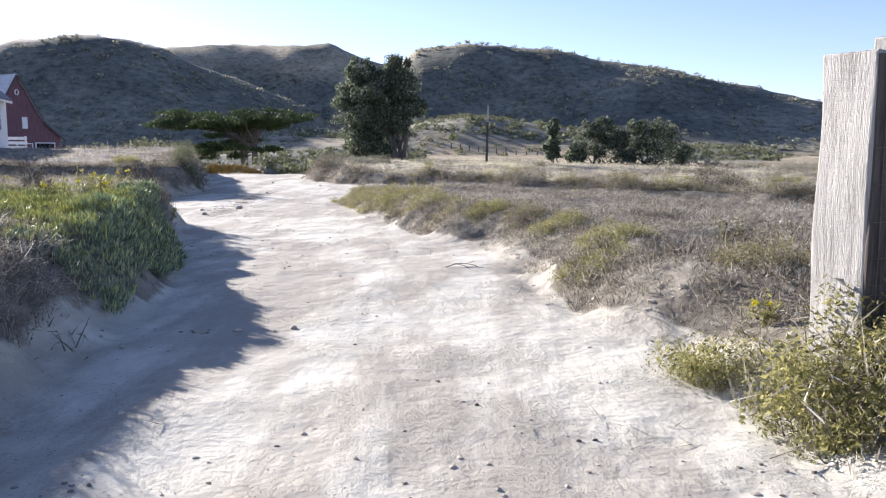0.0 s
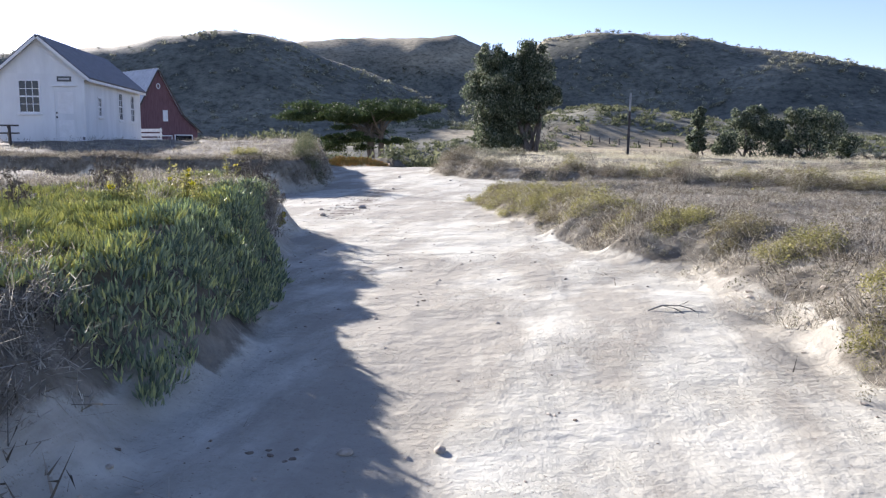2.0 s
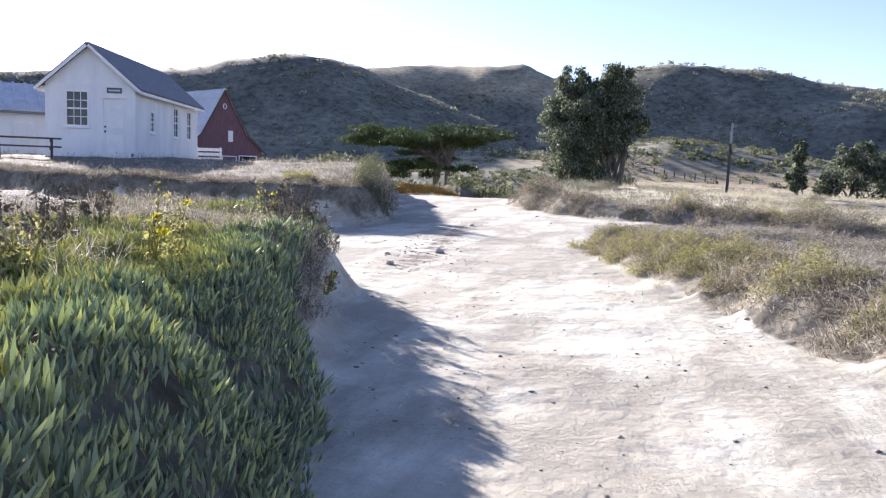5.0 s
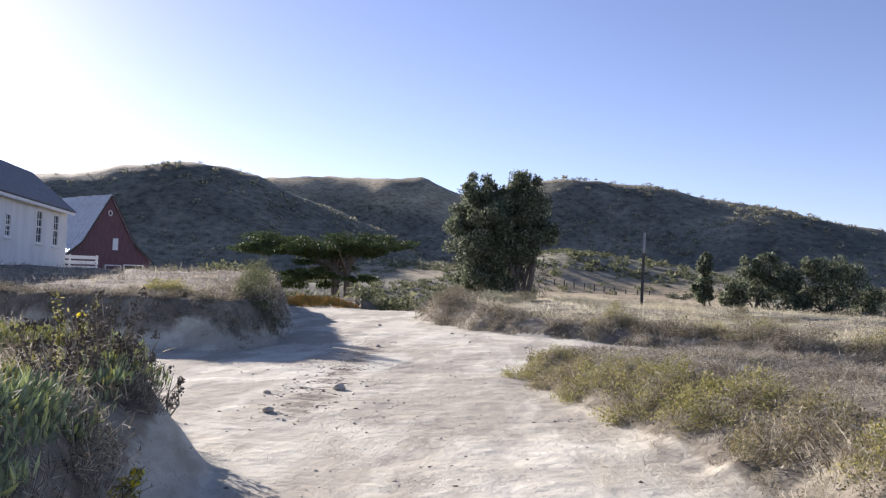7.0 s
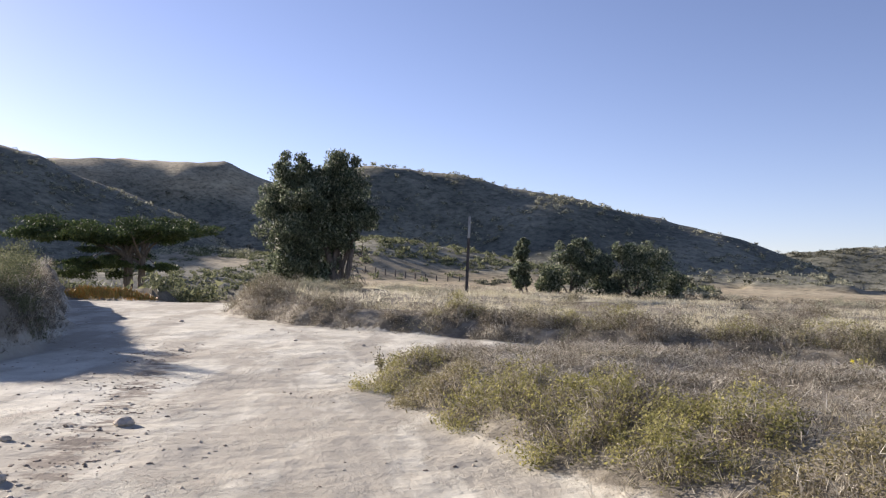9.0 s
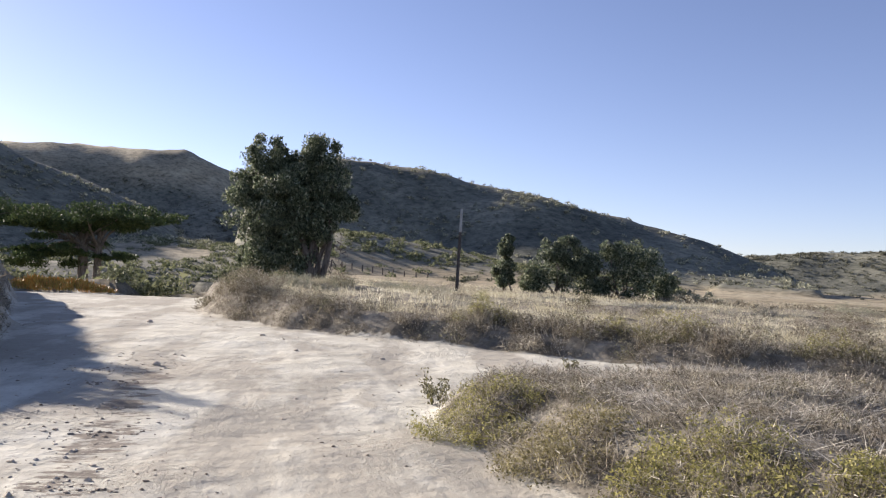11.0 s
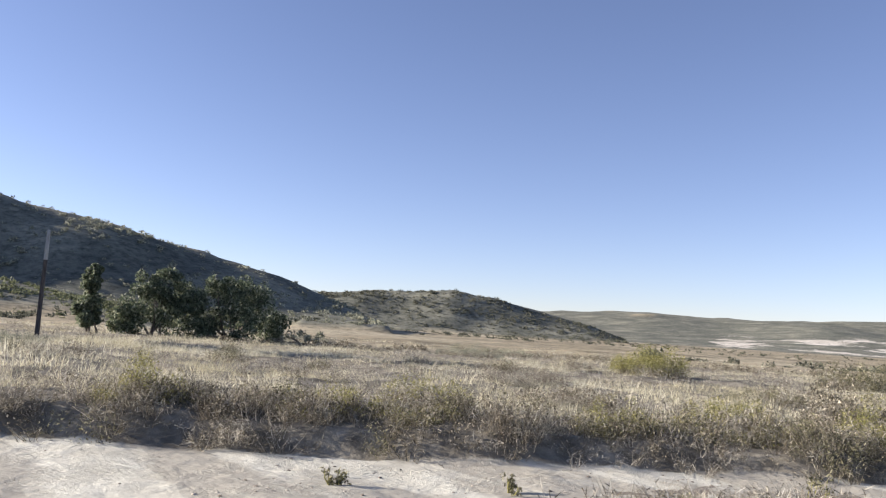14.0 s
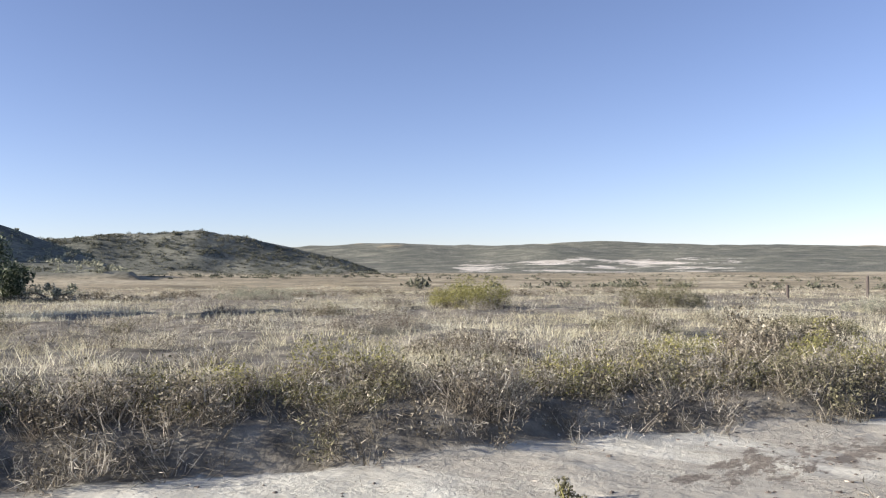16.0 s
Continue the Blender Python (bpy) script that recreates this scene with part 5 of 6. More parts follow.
# brush over the lip of the second bank
p, d = pick(R1, 13000, -20, -7, 20.5, 31, lambda x, y, d: is_left(x, y) * (d > 0.08 + 0.12 * vnoise(x, y, 0.8, 2)) * (d < 1.3) * 0.75)
m = fbm(p[:, 0], p[:, 1], 0.7, 2, 3) + R1.normal(0, 0.2, len(p)) > 0.0
s = R1.uniform(0.18, 0.42, len(p)) * (0.85 + 0.4 * vnoise(p[:, 0], p[:, 1], 0.8, 4))
stuff("lip_brush", scatter(TWIG_BUSH, p[m], s[m], R1, tilt=0.5), M_TWIG, "grey dead brush hanging over the cut bank", "brush")
stuff("lip_brown_brush", scatter(TWIG_BUSH, p[~m], s[~m], R1, tilt=0.5), M_BRUSH, "brown brush hanging over the cut bank", "brush")

p, d = pick(R1, 8000, -20, -7, 20.5, 31, lambda x, y, d: is_left(x, y) * (d > 0.1 + 0.1 * vnoise(x, y, 0.7, 3)) * (d < 0.55) * 0.8)
stuff("bank_face_brush", scatter(TWIG_BUSH, p, R1.uniform(0.18, 0.36, len(p)), R1, tilt=0.6), M_BRUSH, "dark dead stalks hanging down the cut bank", "brush")
# ice plant over the left bank
def ice_zone(x, y, d):
    edge = 0.02 + 0.14 * vnoise(x, y, 0.8, 2) + 0.3 * smooth((y - 9.8) / 1.2)
    return is_left(x, y) * (d > edge) * (d < 3.0) * (y > 6.55 - 0.5 * (d - 0.2) + 0.3 * vnoise(x, y, 0.7, 4)) * (y < 15.6) * (x > -8.5) * np.where(d > 1.5, 0.18, 1.0) * (1 - 0.72 * smooth((y - 11.2 + 0.8 * vnoise(x, y, 0.9, 3)) / 1.2))


p, d = pick(R1, 36000, -8.5, -2.4, 5.5, 15.8, ice_zone)
mound = (0.07 * (vnoise(p[:, 0], p[:, 1], 0.5, 3) + 1) + 0.05 * vnoise(p[:, 0], p[:, 1], 0.22, 1)) * smooth((d + 0.1) / 0.4) + 0.05 * smooth((d + 0.1) / 0.2) * smooth((0.7 - d) / 0.3)
p[:, 2] += mound
hole = fbm(p[:, 0], p[:, 1], 0.5, 2, 1) > 1.05
# towards the bank top the sunlit yellow is put into the leaf colour
sun_top = 0.5 * fbm(p[:, 0], p[:, 1], 0.7, 2, 4) + (d - 0.72) * 2.2 + R1.normal(0, 0.35, len(p)) > 0.0
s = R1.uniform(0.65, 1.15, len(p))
M_ICE_SUNLIT = leaf_mat("ice_plant_sunlit_tint", ((0.0, (0.28, 0.31, 0.12)), (0.5, (0.49, 0.50, 0.19)), (1.0, (0.70, 0.67, 0.27))), 0.45, 0.4, 0.35)
stuff("ice_plant", scatter(ICE, p[~sun_top & ~hole], s[~sun_top & ~hole], R1, tilt=0.2), M_ICE, "thick blue-green ice plant spilling down the bank", "ice plant")
stuff("sunlit_ice_plant", scatter(ICE, p[sun_top & ~hole], s[sun_top & ~hole] * 1.05, R1, tilt=0.3), M_ICE_SUNLIT, "ice plant on the bank top, sunlit yellow-green put into its colour", "ice plant")
p2, d2 = pick(R1, 6000, -8.5, -3, 6, 15.8, lambda x, y, d: is_left(x, y) * (d > 0.08) * (d < 3.5) * np.where(y > 11.2, (d > 0.2) * 0.9 * (fbm(x, y, 0.6, 2, 2) > -0.3), (d > 0.9) * (fbm(x, y, 0.9, 2, 2) > 0.3) * 0.2))
stuff("dead_brush_patch", scatter(TWIG_BUSH, p2 + [0, 0, 0.05], R1.uniform(0.25, 0.5, len(p2)), R1), M_TWIG, "grey dead twigs among the ice plant", "brush")
# rusty mats at the crest
p, d = pick(R1, 5200, -16.0, -8.0, 38.0, 45, lambda x, y, d: (np.hypot((x + 12.4) / 2.0, (y - 41.4) / 1.2) < 1 + 0.15 * vnoise(x, y, 0.8, 1)))
p[:, 2] = 0.16 + (0.42 + 0.10 * vnoise(p[:, 0], p[:, 1], 0.9, 3)) * np.clip(1.1 - np.hypot((p[:, 0] + 12.4) / 2.0, (p[:, 1] - 41.4) / 1.2) ** 2, 0, 1) * R1.uniform(0.7, 1.0, len(p))
p[:, 2] = np.maximum(p[:, 2], height(p[:, 0], p[:, 1]))
stuff("rusty_ice_plant", scatter(ICE, p, R1.uniform(1.3, 2.4, len(p)), R1), M_ICERED, "orange and yellow ice plant mats at the crest", "ice plant")


# ---- shrubs that stand out, each a thing of its own ----
def small_shrub(place, radius, tall, seed, label, leaf, twig_share=0.5, name="shrub", n=None, group="", parts=None):
    rng = np.random.default_rng(seed)
    x, y = place
    z = on_ground(x, y, 0.03)
    t = thing(name, (x, y, z), 0, label, "shrub", group)
    n = n or int(70 * radius * radius * 4 + 10)
    a, r = rng.uniform(0, 2 * np.pi, n), radius * np.sqrt(rng.uniform(0, 1, n))
    px, py = r * np.cos(a), r * np.sin(a)
    gz = height(px + x, py + y) - z
    dome = np.sqrt(np.clip(1 - (r / radius) ** 2, 0, 1))
    k = rng.uniform(0, 1, n) ** 0.7
    places = np.stack([px, py, gz + np.clip(tall * (0.75 + 0.5 * vnoise(px + x, py + y, 0.22, 3)) * dome * k - 0.12, 0, 9)], 1)
    sc = rng.uniform(0.6, 1.25, n) * min(1.6, 0.55 + tall)
    v, f = scatter(parts or LEAFY, places, sc, rng)
    mesh_ob("foliage", raw_mesh("foliage", v, f), leaf, t)
    n2 = max(4, int(n * twig_share))
    a, r = rng.uniform(0, 2 * np.pi, n2), radius * 0.8 * np.sqrt(rng.uniform(0, 1, n2))
    px, py = r * np.cos(a), r * np.sin(a)
    places = np.stack([px, py, height(px + x, py + y) - z], 1)
    v, f = scatter(TWIG_BUSH, places, np.full(n2, tall * 1.2) * rng.uniform(0.7, 1.15, n2), rng)
    mesh_ob("stem_tangle", raw_mesh("stem_tangle", v, f), M_TWIG, t)
    return t


EDGE = "shrubs along the track edge"
small_shrub((1.76, 4.28), 0.47, 0.75, 1, "yellow-green bushy shrub at the foot of the post", M_OLIVE, 0.12, n=260, parts=SMALL_LEAFY)
small_shrub((1.3, 5.2), 0.3, 0.22, 2, "low olive shrub at the track edge", M_OLIVE, 0.8, group=EDGE)
for k, (x, y, r, h) in enumerate(((0.95, 10.4, 0.36, 0.30), (0.62, 11.4, 0.30, 0.28), (0.15, 12.1, 0.36, 0.26), (-0.4, 12.8, 0.28, 0.22), (-0.55, 14.0, 0.38, 0.3), (-1.0, 15.0, 0.36, 0.3),
                                  (-1.25, 16.0, 0.42, 0.32), (-1.7, 16.9, 0.45, 0.32), (-2.1, 17.9, 0.4, 0.3), (-2.5, 18.9, 0.34, 0.24), (-2.75, 20.0, 0.4, 0.28),
                                  (1.3, 8.6, 0.4, 0.26), (1.0, 7.9, 0.35, 0.24), (2.1, 6.7, 0.4, 0.3))):
    small_shrub((x - 0.1 if y > 13.5 else x + 0.05, y), r * (1.2 if y > 13.5 else 0.95), h * (1.35 if y > 13.5 else 0.9), 30 + k, "low olive-green shrub on the sandy bank edge", M_TAN if k % 4 == 1 else M_OLIVE, 0.22, n=int(620 * r * r) + 20, group=EDGE, parts=SMALL_LEAFY)
for k, (x, y, r, h) in enumerate(((1.2, 25.7, 0.6, 0.55), (4.2, 23.7, 0.7, 0.62), (5.5, 22.6, 0.8, 0.65), (-1.3, 27.3, 0.55, 0.5), (2.9, 24.4, 0.5, 0.5), (0.2, 26.3, 0.5, 0.5), (7.9, 20.9, 0.7, 0.6))):
    small_shrub((x, y), r, h, 60 + k, "olive-green shrub among dry brush on the bank", M_OLIVE, 0.9, group="green shrubs on the bank", parts=SMALL_LEAFY)
for k, (x, y, r, h) in enumerate(((-8.05, 23.3, 0.36, 0.7), (-8.25, 24.1, 0.38, 0.78), (-8.8, 25.6, 0.3, 0.6))):
    small_shrub((x, y), r, h, 80 + k, "dark green upright shrub on the cut bank corner", M_GREEN, 0.1, n=150, parts=SMALL_LEAFY)
small_shrub((-9.3, 22.6), 0.4, 0.3, 83, "yellow-green shrub on the cut bank", M_OLIVE, 0.6)
small_shrub((14.7, 33.1), 1.1, 0.85, 90, "rounded green bush in the dry field", M_OLIVE, 0.4, "field_bush", 130)
small_shrub((20.9, 30.0), 1.3, 0.95, 91, "grey-green rounded bush in the dry field", M_DULL, 0.5, "field_bush", 130)
small_shrub((6.4, 29.6), 0.8, 0.35, 92, "reddish-brown low bush in the dry field", M_TWIG, 1.5, "field_bush", 60)
small_shrub((24.0, 24.0), 1.3, 0.5, 93, "dark low bush in the dry field", M_SCRUB, 1.0, "field_bush", 90)
small_shrub((6.7, 23.5), 0.75, 0.8, 94, "reddish-brown dry bush on the bank", M_BRUSH, 2.0, "dry_bush", 60)
small_shrub((4.6, 26.6), 0.8, 0.42, 95, "reddish-brown dry bush in pale grass", M_BRUSH, 1.6, "dry_bush", 50)
small_shrub((13.0, 24.2), 0.8, 0.45, 96, "grey-green low bush in pale grass", M_DULL, 0.8, "field_bush", 70)
small_shrub((9.6, 26.5), 0.7, 0.4, 97, "grey-green low bush in pale grass", M_DULL, 0.8, "field_bush", 60)
for k, (x, y, r) in enumerate(((-4.2, 33.5, 0.9), (-1.5, 37, 1.2), (18, 45, 1.6), (25, 50, 1.8), (20, 62, 2.0), (33, 60, 2.2))):
    small_shrub((x, y), r, 0.5 if k > 1 else 0.3, 100 + k, "low brown-green bush in dry grass", M_SCRUB, 0.8, "field_bush", 90)


def weed(place, tall, seed, label, flower=False, dead=False, name="weed"):
    """A single upright weed: a few stems with leaves, seed heads or yellow flowers."""
    rng = np.random.default_rng(seed)
    x, y = place
    t = thing(name, (x, y, on_ground(x, y, 0.01)), 0, label, "weed")
    stems, tips = [], []
    for _ in range(9 if dead else 6):
        a, ln = rng.uniform(0, 6.28), tall * rng.uniform(0.6, 1.05)
        b = np.array([math.cos(a) * 0.05, math.sin(a) * 0.05, 0])
        e = b + np.array([math.cos(a) * 0.35 * tall * rng.uniform(0.2, 1), math.sin(a) * 0.35 * tall * rng.uniform(0.2, 1), ln])
        stems.append(tube_arrays([b, (b + e) / 2 + rng.normal(0, 0.02, 3), e], [0.007, 0.005, 0.002], 4))
        for q in (0.35, 0.55, 0.75, 1.0):
            tips.append(b + (e - b) * q + rng.normal(0, 0.02, 3))
    for v, f in stems:
        mesh_ob("stem", raw_mesh("stem", v, f), M_TWIG if dead else M_OLIVE, t)
    if dead:
        pieces = [(leaf_ball(16, 0.035, 0.014, rng, 1, 0.1)[0] + c, leaf_ball(16, 0.035, 0.014, np.random.default_rng(1), 1, 0.1)[1]) for c in tips]
        v, f = merged(pieces)
        tagged(mesh_ob("seed_head", raw_mesh("seed_head", v, f), M_BARK, t, "dark brown dried seed heads"), kind="stuff")
    else:
        v, f = merged([leaf_ball(12, min(0.05, 0.2 * tall), 0.011 + 0.014 * tall, rng, 1, 0.1) for _ in tips])
        v += np.repeat(np.array(tips), 12 * 4, 0)
        mesh_ob("foliage", raw_mesh("foliage", v, f), M_OLIVE if flower else M_DULL, t)
    if flower:
        for c in tips[3::12]:
            v, f = leaf_ball(14, 0.022, 0.02, rng, 0.6, 0.4)
            mesh_ob("flower", raw_mesh("flower", v + c, f), M_YELLOW, t, "bright yellow flower")


for k, (x, y, h) in enumerate(((-5.2, 13.4, 0.45), (-4.95, 12.7, 0.4), (-5.5, 14.2, 0.5), (-5.15, 13.8, 0.35), (-5.0, 9.9, 0.4), (-5.6, 10.8, 0.5), (-5.3, 9.0, 0.4), (-6.2, 12.0, 0.5), (-5.35, 14.6, 0.35), (-6.0, 14.8, 0.45))):
    weed((x, y), h, 200 + k, "dark dried dead weed standing on the bank", dead=True, name="dead_weed")
for k, (x, y, h, fl) in enumerate(((-2.95, 21.7, 0.24, False), (-2.95, 21.4, 0.15, False), (2.15, 21.7, 0.27, False), (0.2, 23.2, 0.13, False), (1.75, 5.7, 0.2, True), (-4.6, 9.4, 0.3, True),
                                   (-4.4, 10.2, 0.3, True), (-5.3, 11.6, 0.4, True), (-0.9, 24.0, 0.14, False), (4.0, 21.0, 0.25, False), (2.6, 20.7, 0.3, True), (-5.9, 14.3, 0.47, True), (-4.43, 12.35, 0.15, True), (2.3, 8.0, 0.25, False))):
    weed((x, y), h, 230 + k, "green weed with yellow flowers on the sand" if fl else "small green weed growing in the sand", fl)


# ---- stones, clods and sticks on the track ----
def stone(place, size, seed, label, name="stone"):
    rng = np.random.default_rng(seed)
    bm = bmesh.new()
    bmesh.ops.create_icosphere(bm, subdivisions=2, radius=size)
    for v in bm.verts:
        q = 1 + 0.25 * noise.noise(v.co * (2.2 / size) + Vector((seed, 0, 0)))
        v.co = Vector((v.co.x * q * 1.2, v.co.y * q, v.co.z * q * 0.65))
    x, y = place
    me = bpy.data.meshes.new(name)
    bm.to_mesh(me)
    bm.free()
    ob = mesh_ob(name, me, M_ROCK)
    ob.matrix_basis = pose(x, y, on_ground(x, y) + size * 0.25, 0, 0, rng.uniform(0, 360))
    tagged(ob, label, "stone")


for k, (x, y, s) in enumerate(((-5.0, 18.0, 0.07), (-5.6, 17.4, 0.04), (-5.74, 23.4, 0.045), (-4.3, 25.2, 0.03), (-1.67, 6.2, 0.028), (-1.3, 6.3, 0.024), (-4.85, 26.8, 0.035), (-3.2, 24.6, 0.03), (-6.9, 28.9, 0.05), (-5.2, 16.3, 0.05))):
    stone((x, y), s, 300 + k, "pale dirt clod lying on the sandy track")


def clods():
    rng = np.random.default_rng(9)
    tmpl = []
    for _ in range(6):
        bm = bmesh.new()
        bmesh.ops.create_icosphere(bm, subdivisions=1, radius=1.0)
        bm.verts.ensure_lookup_table()
        v = np.array([tuple(q.co) for q in bm.verts]) * rng.uniform(0.65, 1.25, (len(bm.verts), 1)) * [1, 1, 0.6]
        f = np.array([[q.index for q in fc.verts] for fc in bm.faces])
        bm.free()
        tmpl.append((v, f))
    p, d = pick(rng, 70000, -12, 9, 0, 34, lambda x, y, d: (d < 0.1) * np.exp(-np.clip(away(x, y) - 2, 0, 60) / 6) * (0.16 + 0.84 * (fbm(x, y, 1.2, 3, 3) > 0.35)) * np.where(d > -0.7, 1.0, 0.7))
    s = 0.003 + 0.017 * rng.uniform(0, 1, len(p)) ** 7
    m = rng.uniform(0, 1, len(p)) < 0.5
    stuff("dark_clods", scatter(tmpl, p[m], s[m], rng), M_CLOD, "small dark dirt clods strewn on the track", "clods")
    p, s = p[~m], s[~m]
    stuff("dirt_clods", scatter(tmpl, p, s, rng), M_ROCK, "small dirt clods and gravel strewn on the track", "clods")
    p, d = pick(rng, 3500, -10, 9, 0, 32, lambda x, y, d: (d < 0.3) * (0.05 + 0.9 * (d > -0.8)) * (0.25 + 0.75 * (fbm(x, y, 1.1, 2, 1) > 0.2)))
    tw = [blades(3, 0.12, 0.006, 0.05, 1.45, 0.1, True, rng=rng) for _ in range(5)]
    stuff("twig_litter", scatter(tw, p + [0, 0, 0.008], rng.uniform(0.5, 1.6, len(p)), rng), M_TWIG, "dead twigs littering the sand by the banks", "litter")
    p, d = pick(rng, 9000, -2.5, 4.0, 0, 16, lambda x, y, d: (~is_left(x, y)) * (d > 0.0) * (d < 0.7) * np.where(fbm(x, y, 0.4, 2, 4) > 0.0, 0.8, 0.1))
    stuff("bank_crumbs", scatter(tmpl, p, 0.006 + 0.03 * rng.uniform(0, 1, len(p)) ** 4, rng), M_ROCK, "crumbled pale dirt clods on the bank", "clods")
    at = np.array([(-5.27, 17.76), (-5.0, 16.7), (-5.5, 19.9), (-5.9, 22.0), (-5.15, 18.6), (-6.1, 22.9)])
    n = 42
    q = np.repeat(at, n, 0) + rng.normal(0, 1, (n * len(at), 2)) * [0.22, 0.13]
    p = np.stack([q[:, 0], q[:, 1], height(q[:, 0], q[:, 1])], 1)
    stuff("mud_lumps", scatter(tmpl, p, 0.006 + 0.018 * rng.uniform(0, 1, len(p)) ** 2.5, rng), M_CLOD, "broken lumps of dark dried mud on the track", "clods")
    # trampled cow-trodden crust at the road fork
    p, d = pick(rng, 2600, -7.5, -4.0, 16.0, 24.5, lambda x, y, d: (d < -0.3) * np.exp(-((x + 5.2 + 0.12 * (y - 18)) / 0.45) ** 2) * (fbm(x, y, 0.8, 2, 2) > -0.1))
    stuff("broken_crust", scatter(tmpl, p, 0.006 + 0.02 * rng.uniform(0, 1, len(p)) ** 3, rng), M_ROCK, "broken dried mud crust along a rut", "clods")
    p, d = pick(rng, 1200, -1.0, 5.0, 20.0, 25.5, lambda x, y, d: (d < -0.2) * (fbm(x, y * 2, 0.9, 2, 4) > 0.15))
    stuff("trampled_mud", scatter(tmpl, p, 0.006 + 0.016 * rng.uniform(0, 1, len(p)) ** 3, rng), M_BARK, "dark trampled mud clods on the side track", "clods")


clods()


def build_stick(place, turn, seed):
    rng = np.random.default_rng(seed)
    x, y = place
    t = thing("dry_branch", (x, y, on_ground(x, y, 0.005)), turn, "forked dry branch lying on the sandy bank", "branch")
    v, f = merged([tube_arrays([(-0.4, 0, 0.02), (-0.1, 0.05, 0.09), (0.2, 0.02, 0.08), (0.45, 0.12, 0.12)], [0.009, 0.010, 0.008, 0.003], 6),
                   tube_arrays([(-0.1, 0.05, 0.09), (0.05, -0.12, 0.06), (0.15, -0.25, 0.0)], [0.007, 0.005, 0.002], 5),
                   tube_arrays([(0.2, 0.02, 0.08), (0.35, -0.1, 0.05), (0.4, -0.2, 0.01)], [0.006, 0.005, 0.002], 5)])
    v = v * 0.42 + rng.normal(0, 0.003, v.shape)
    mesh_ob("branch", raw_mesh("branch", v, f, True), M_GREYWOOD, t)


build_stick((-0.15, 9.25), 25, 1)


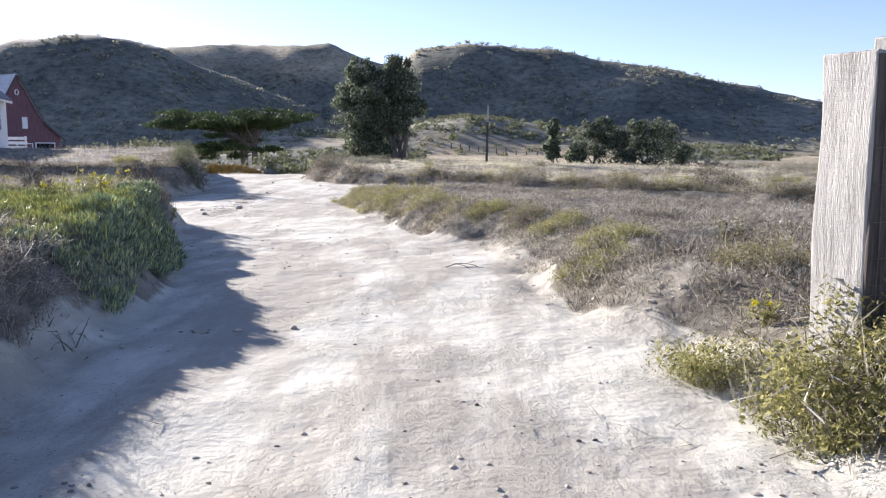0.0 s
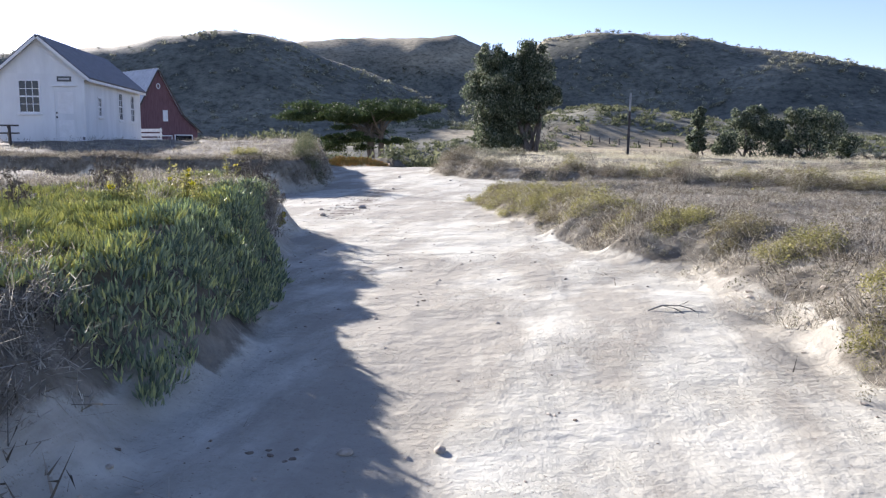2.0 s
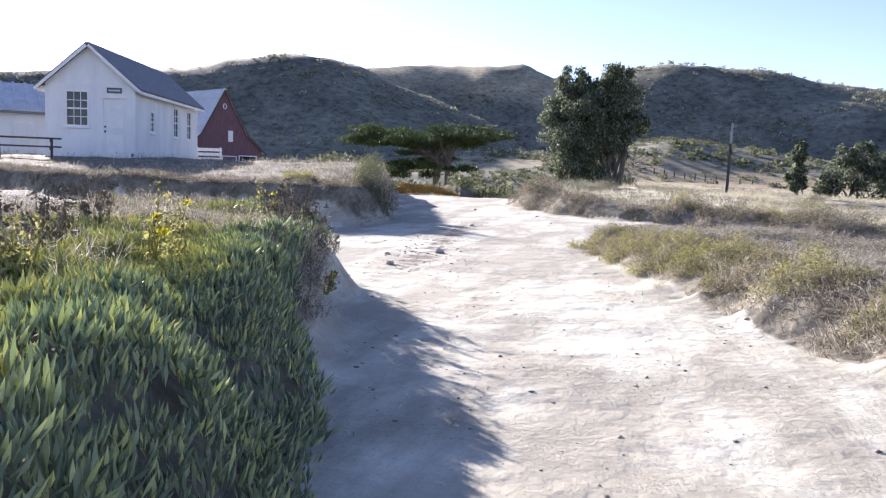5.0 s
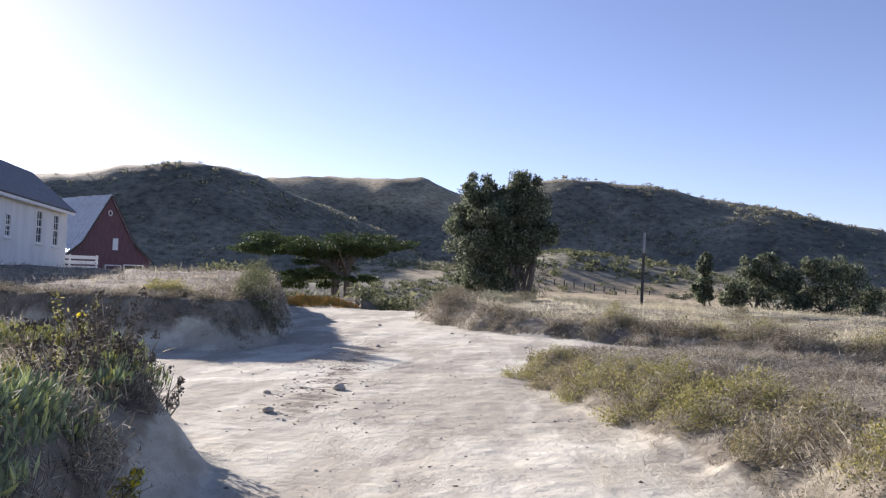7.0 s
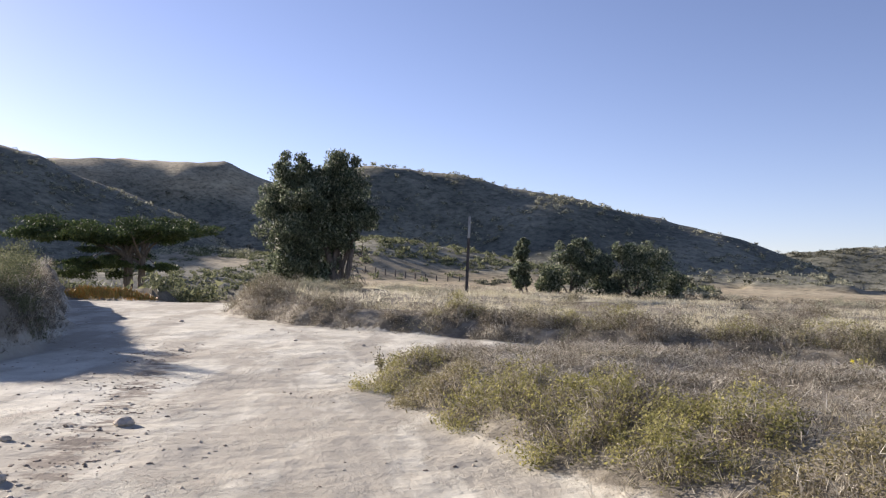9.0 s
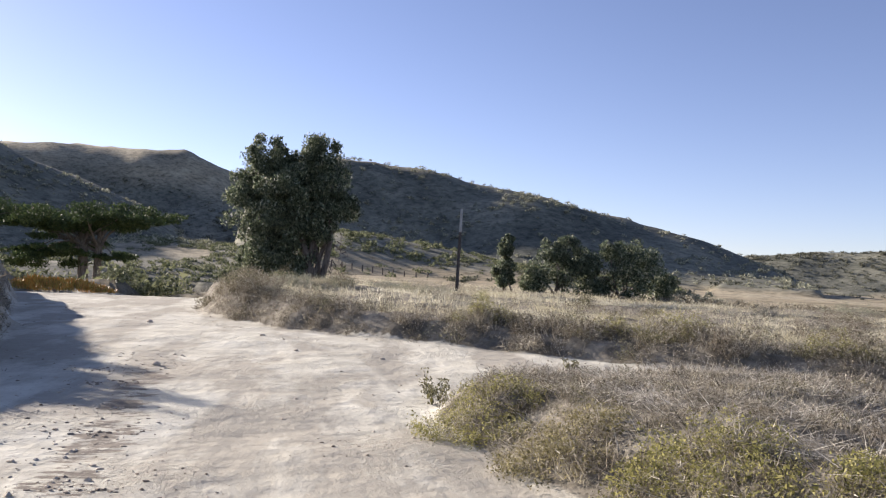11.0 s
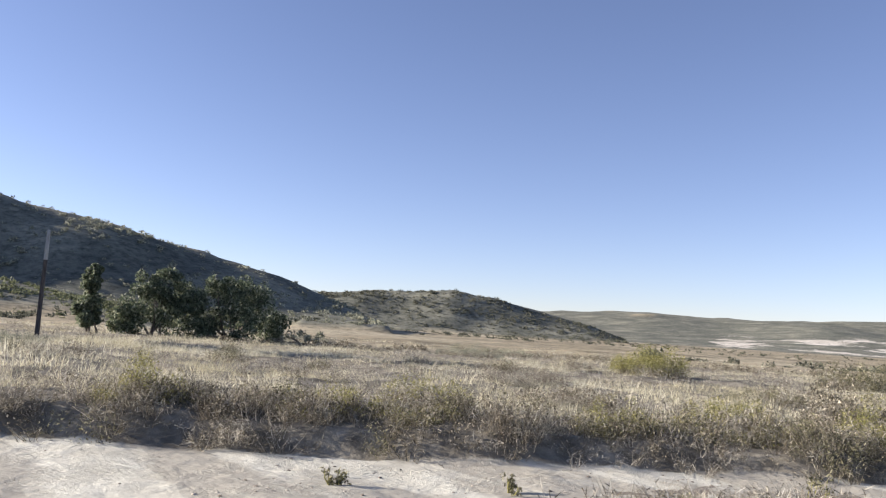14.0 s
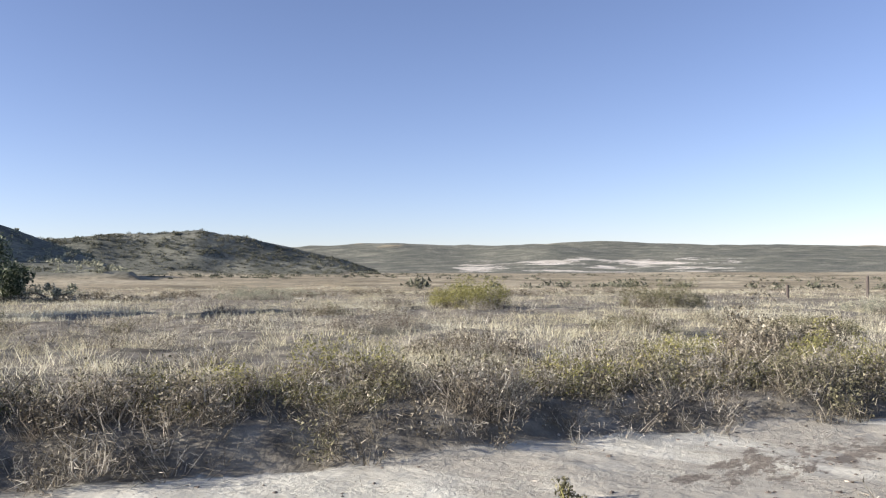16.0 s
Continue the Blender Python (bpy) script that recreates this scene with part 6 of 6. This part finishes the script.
# ---- scrub on the hills and in the gully ----
def hill_scrub():
    rng = np.random.default_rng(77)
    n = 19000
    az = rng.uniform(-55, 62, n)
    r = 70 + 150 * rng.uniform(0, 1, n) ** 0.8
    x, y = CX - r * np.sin(np.radians(az)), CY + r * np.cos(np.radians(az))
    z = height(x, y)
    on = np.zeros(n, bool)
    gold = np.zeros(n)
    for name in ("left", "right"):
        hz = hill_height(name, az, r)
        o = (hz > z - 4) & (hz > -900)
        top = EYE_Z + HILLS[name][2] * np.tan(np.radians(np.interp(az, HILLS[name][0][::-1], HILLS[name][1][::-1])))
        on |= o
        gold = np.where(o, smooth((hz / np.maximum(top, 1) - (0.90 if name == "left" else 0.93)) / 0.08), gold)
    dens = on * (1 - 0.9 * gold) * np.where(fbm(x, y, 12, 3, 4) > 0.0, 0.9, 0.22)
    k = rng.uniform(0, 1, n) < dens
    s = 0.28 + 0.75 * rng.uniform(0, 1, k.sum()) ** 2.5
    p = np.stack([x[k], y[k], z[k] - 0.1], 1)
    stuff("hill_scrub", scatter(CLUMP, p, s, rng), M_SCRUB, "grey-green coastal scrub covering the hillsides", "scrub")
    # gully and terrace: greener
    low = ~on & (r < 150) & (az > -24) & (az < 60) & ~((az > 22) & (r < 112))
    dens = low * np.where((az > 4) & (r < 112), 0.7, 0.55) * np.where(fbm(x, y, 9, 3, 2) > -0.05, 1.0, 0.12) * ((az > 4) | (r > 100)) * ~((az > 5) & (az < 14) & (r > 108))
    k = rng.uniform(0, 1, n) < dens
    s = 0.3 + 0.8 * rng.uniform(0, 1, k.sum()) ** 2.2
    stuff("gully_scrub", scatter(CLUMP, np.stack([x[k], y[k], z[k] - 0.1], 1), s, rng), M_GREEN, "green scrub filling the gully below the hills", "scrub")
    n = 3400
    az, r = rng.uniform(-24, 13, n), rng.uniform(94, 142, n)
    x, y = CX - r * np.sin(np.radians(az)), CY + r * np.cos(np.radians(az))
    k = (fbm(x, y, 7, 3, 5) > -0.2) & ((r > 115 + 3 * vnoise(x, y, 9, 1)) | (az > 3.0))
    stuff("slope_scrub", scatter(CLUMP, np.stack([x[k], y[k], height(x[k], y[k]) - 0.1], 1), 0.22 + 0.5 * rng.uniform(0, 1, k.sum()) ** 2, rng), M_GREEN, "sunlit green scrub on the slope below the hill", "scrub")
    # nearer part of the gully
    n = 1300
    x, y = rng.uniform(-27, -4.5, n), rng.uniform(45, 84, n)
    z = height(x, y)
    k = (sand_distance(x, y) > 0.5) & (np.hypot(x + 3.9, y - 48.5) > 3) & (fbm(x, y, 6, 3, 1) > -0.25) & ((x < -8) | (y > 58)) & (x > -8 - 0.42 * (y - 12))
    stuff("gully_brush", scatter(FINE_CLUMP, np.stack([x[k], y[k], z[k] - 0.05], 1), 0.3 + 0.75 * rng.uniform(0, 1, k.sum()) ** 1.5, rng), M_GREEN, "dark green brush in the gully below the crest", "scrub")
    # distant hills
    n = 19000
    az, r = np.where(rng.uniform(0, 1, n) < 0.55, rng.uniform(-52, -20, n), rng.uniform(-20, 24, n)), rng.uniform(230, 385, n)
    x, y = CX - r * np.sin(np.radians(az)), CY + r * np.cos(np.radians(az))
    z = height(x, y)
    on = np.zeros(n, bool)
    for name, lim in (("middle", 0.62), ("far_small", 0.97)):
        hz = hill_height(name, az, r)
        top = EYE_Z + HILLS[name][2] * np.tan(np.radians(np.interp(az, HILLS[name][0][::-1], HILLS[name][1][::-1])))
        on |= (hz > z - 4) & (hz > -900) & (hz < top * lim)
    k = on & (rng.uniform(0, 1, n) < np.where(az < -20, 0.75, 0.4))
    stuff("distant_scrub", scatter(CLUMP, np.stack([x[k], y[k], z[k] - 0.3], 1), 0.45 + 0.85 * rng.uniform(0, 1, k.sum()) ** 2.0, rng), M_CHAPARRAL, "dark scrub on the distant hills", "scrub")
    # scattered bushes on the plain
    n = 3000
    az, r = rng.uniform(-95, -8, n), 60 + 400 * rng.uniform(0, 1, n) ** 1.3
    x, y = CX - r * np.sin(np.radians(az)), CY + r * np.cos(np.radians(az))
    z = height(x, y)
    k = (z < 3) & (fbm(x, y * 0.7, 40, 3, 3) > 0.05)
    stuff("plain_bushes", scatter(CLUMP, np.stack([x[k], y[k], z[k] - 0.1], 1), 0.35 + 0.8 * rng.uniform(0, 1, k.sum()) ** 2, rng), M_CHAPARRAL, "low dark bushes dotted over the dry plain", "scrub")


hill_scrub()
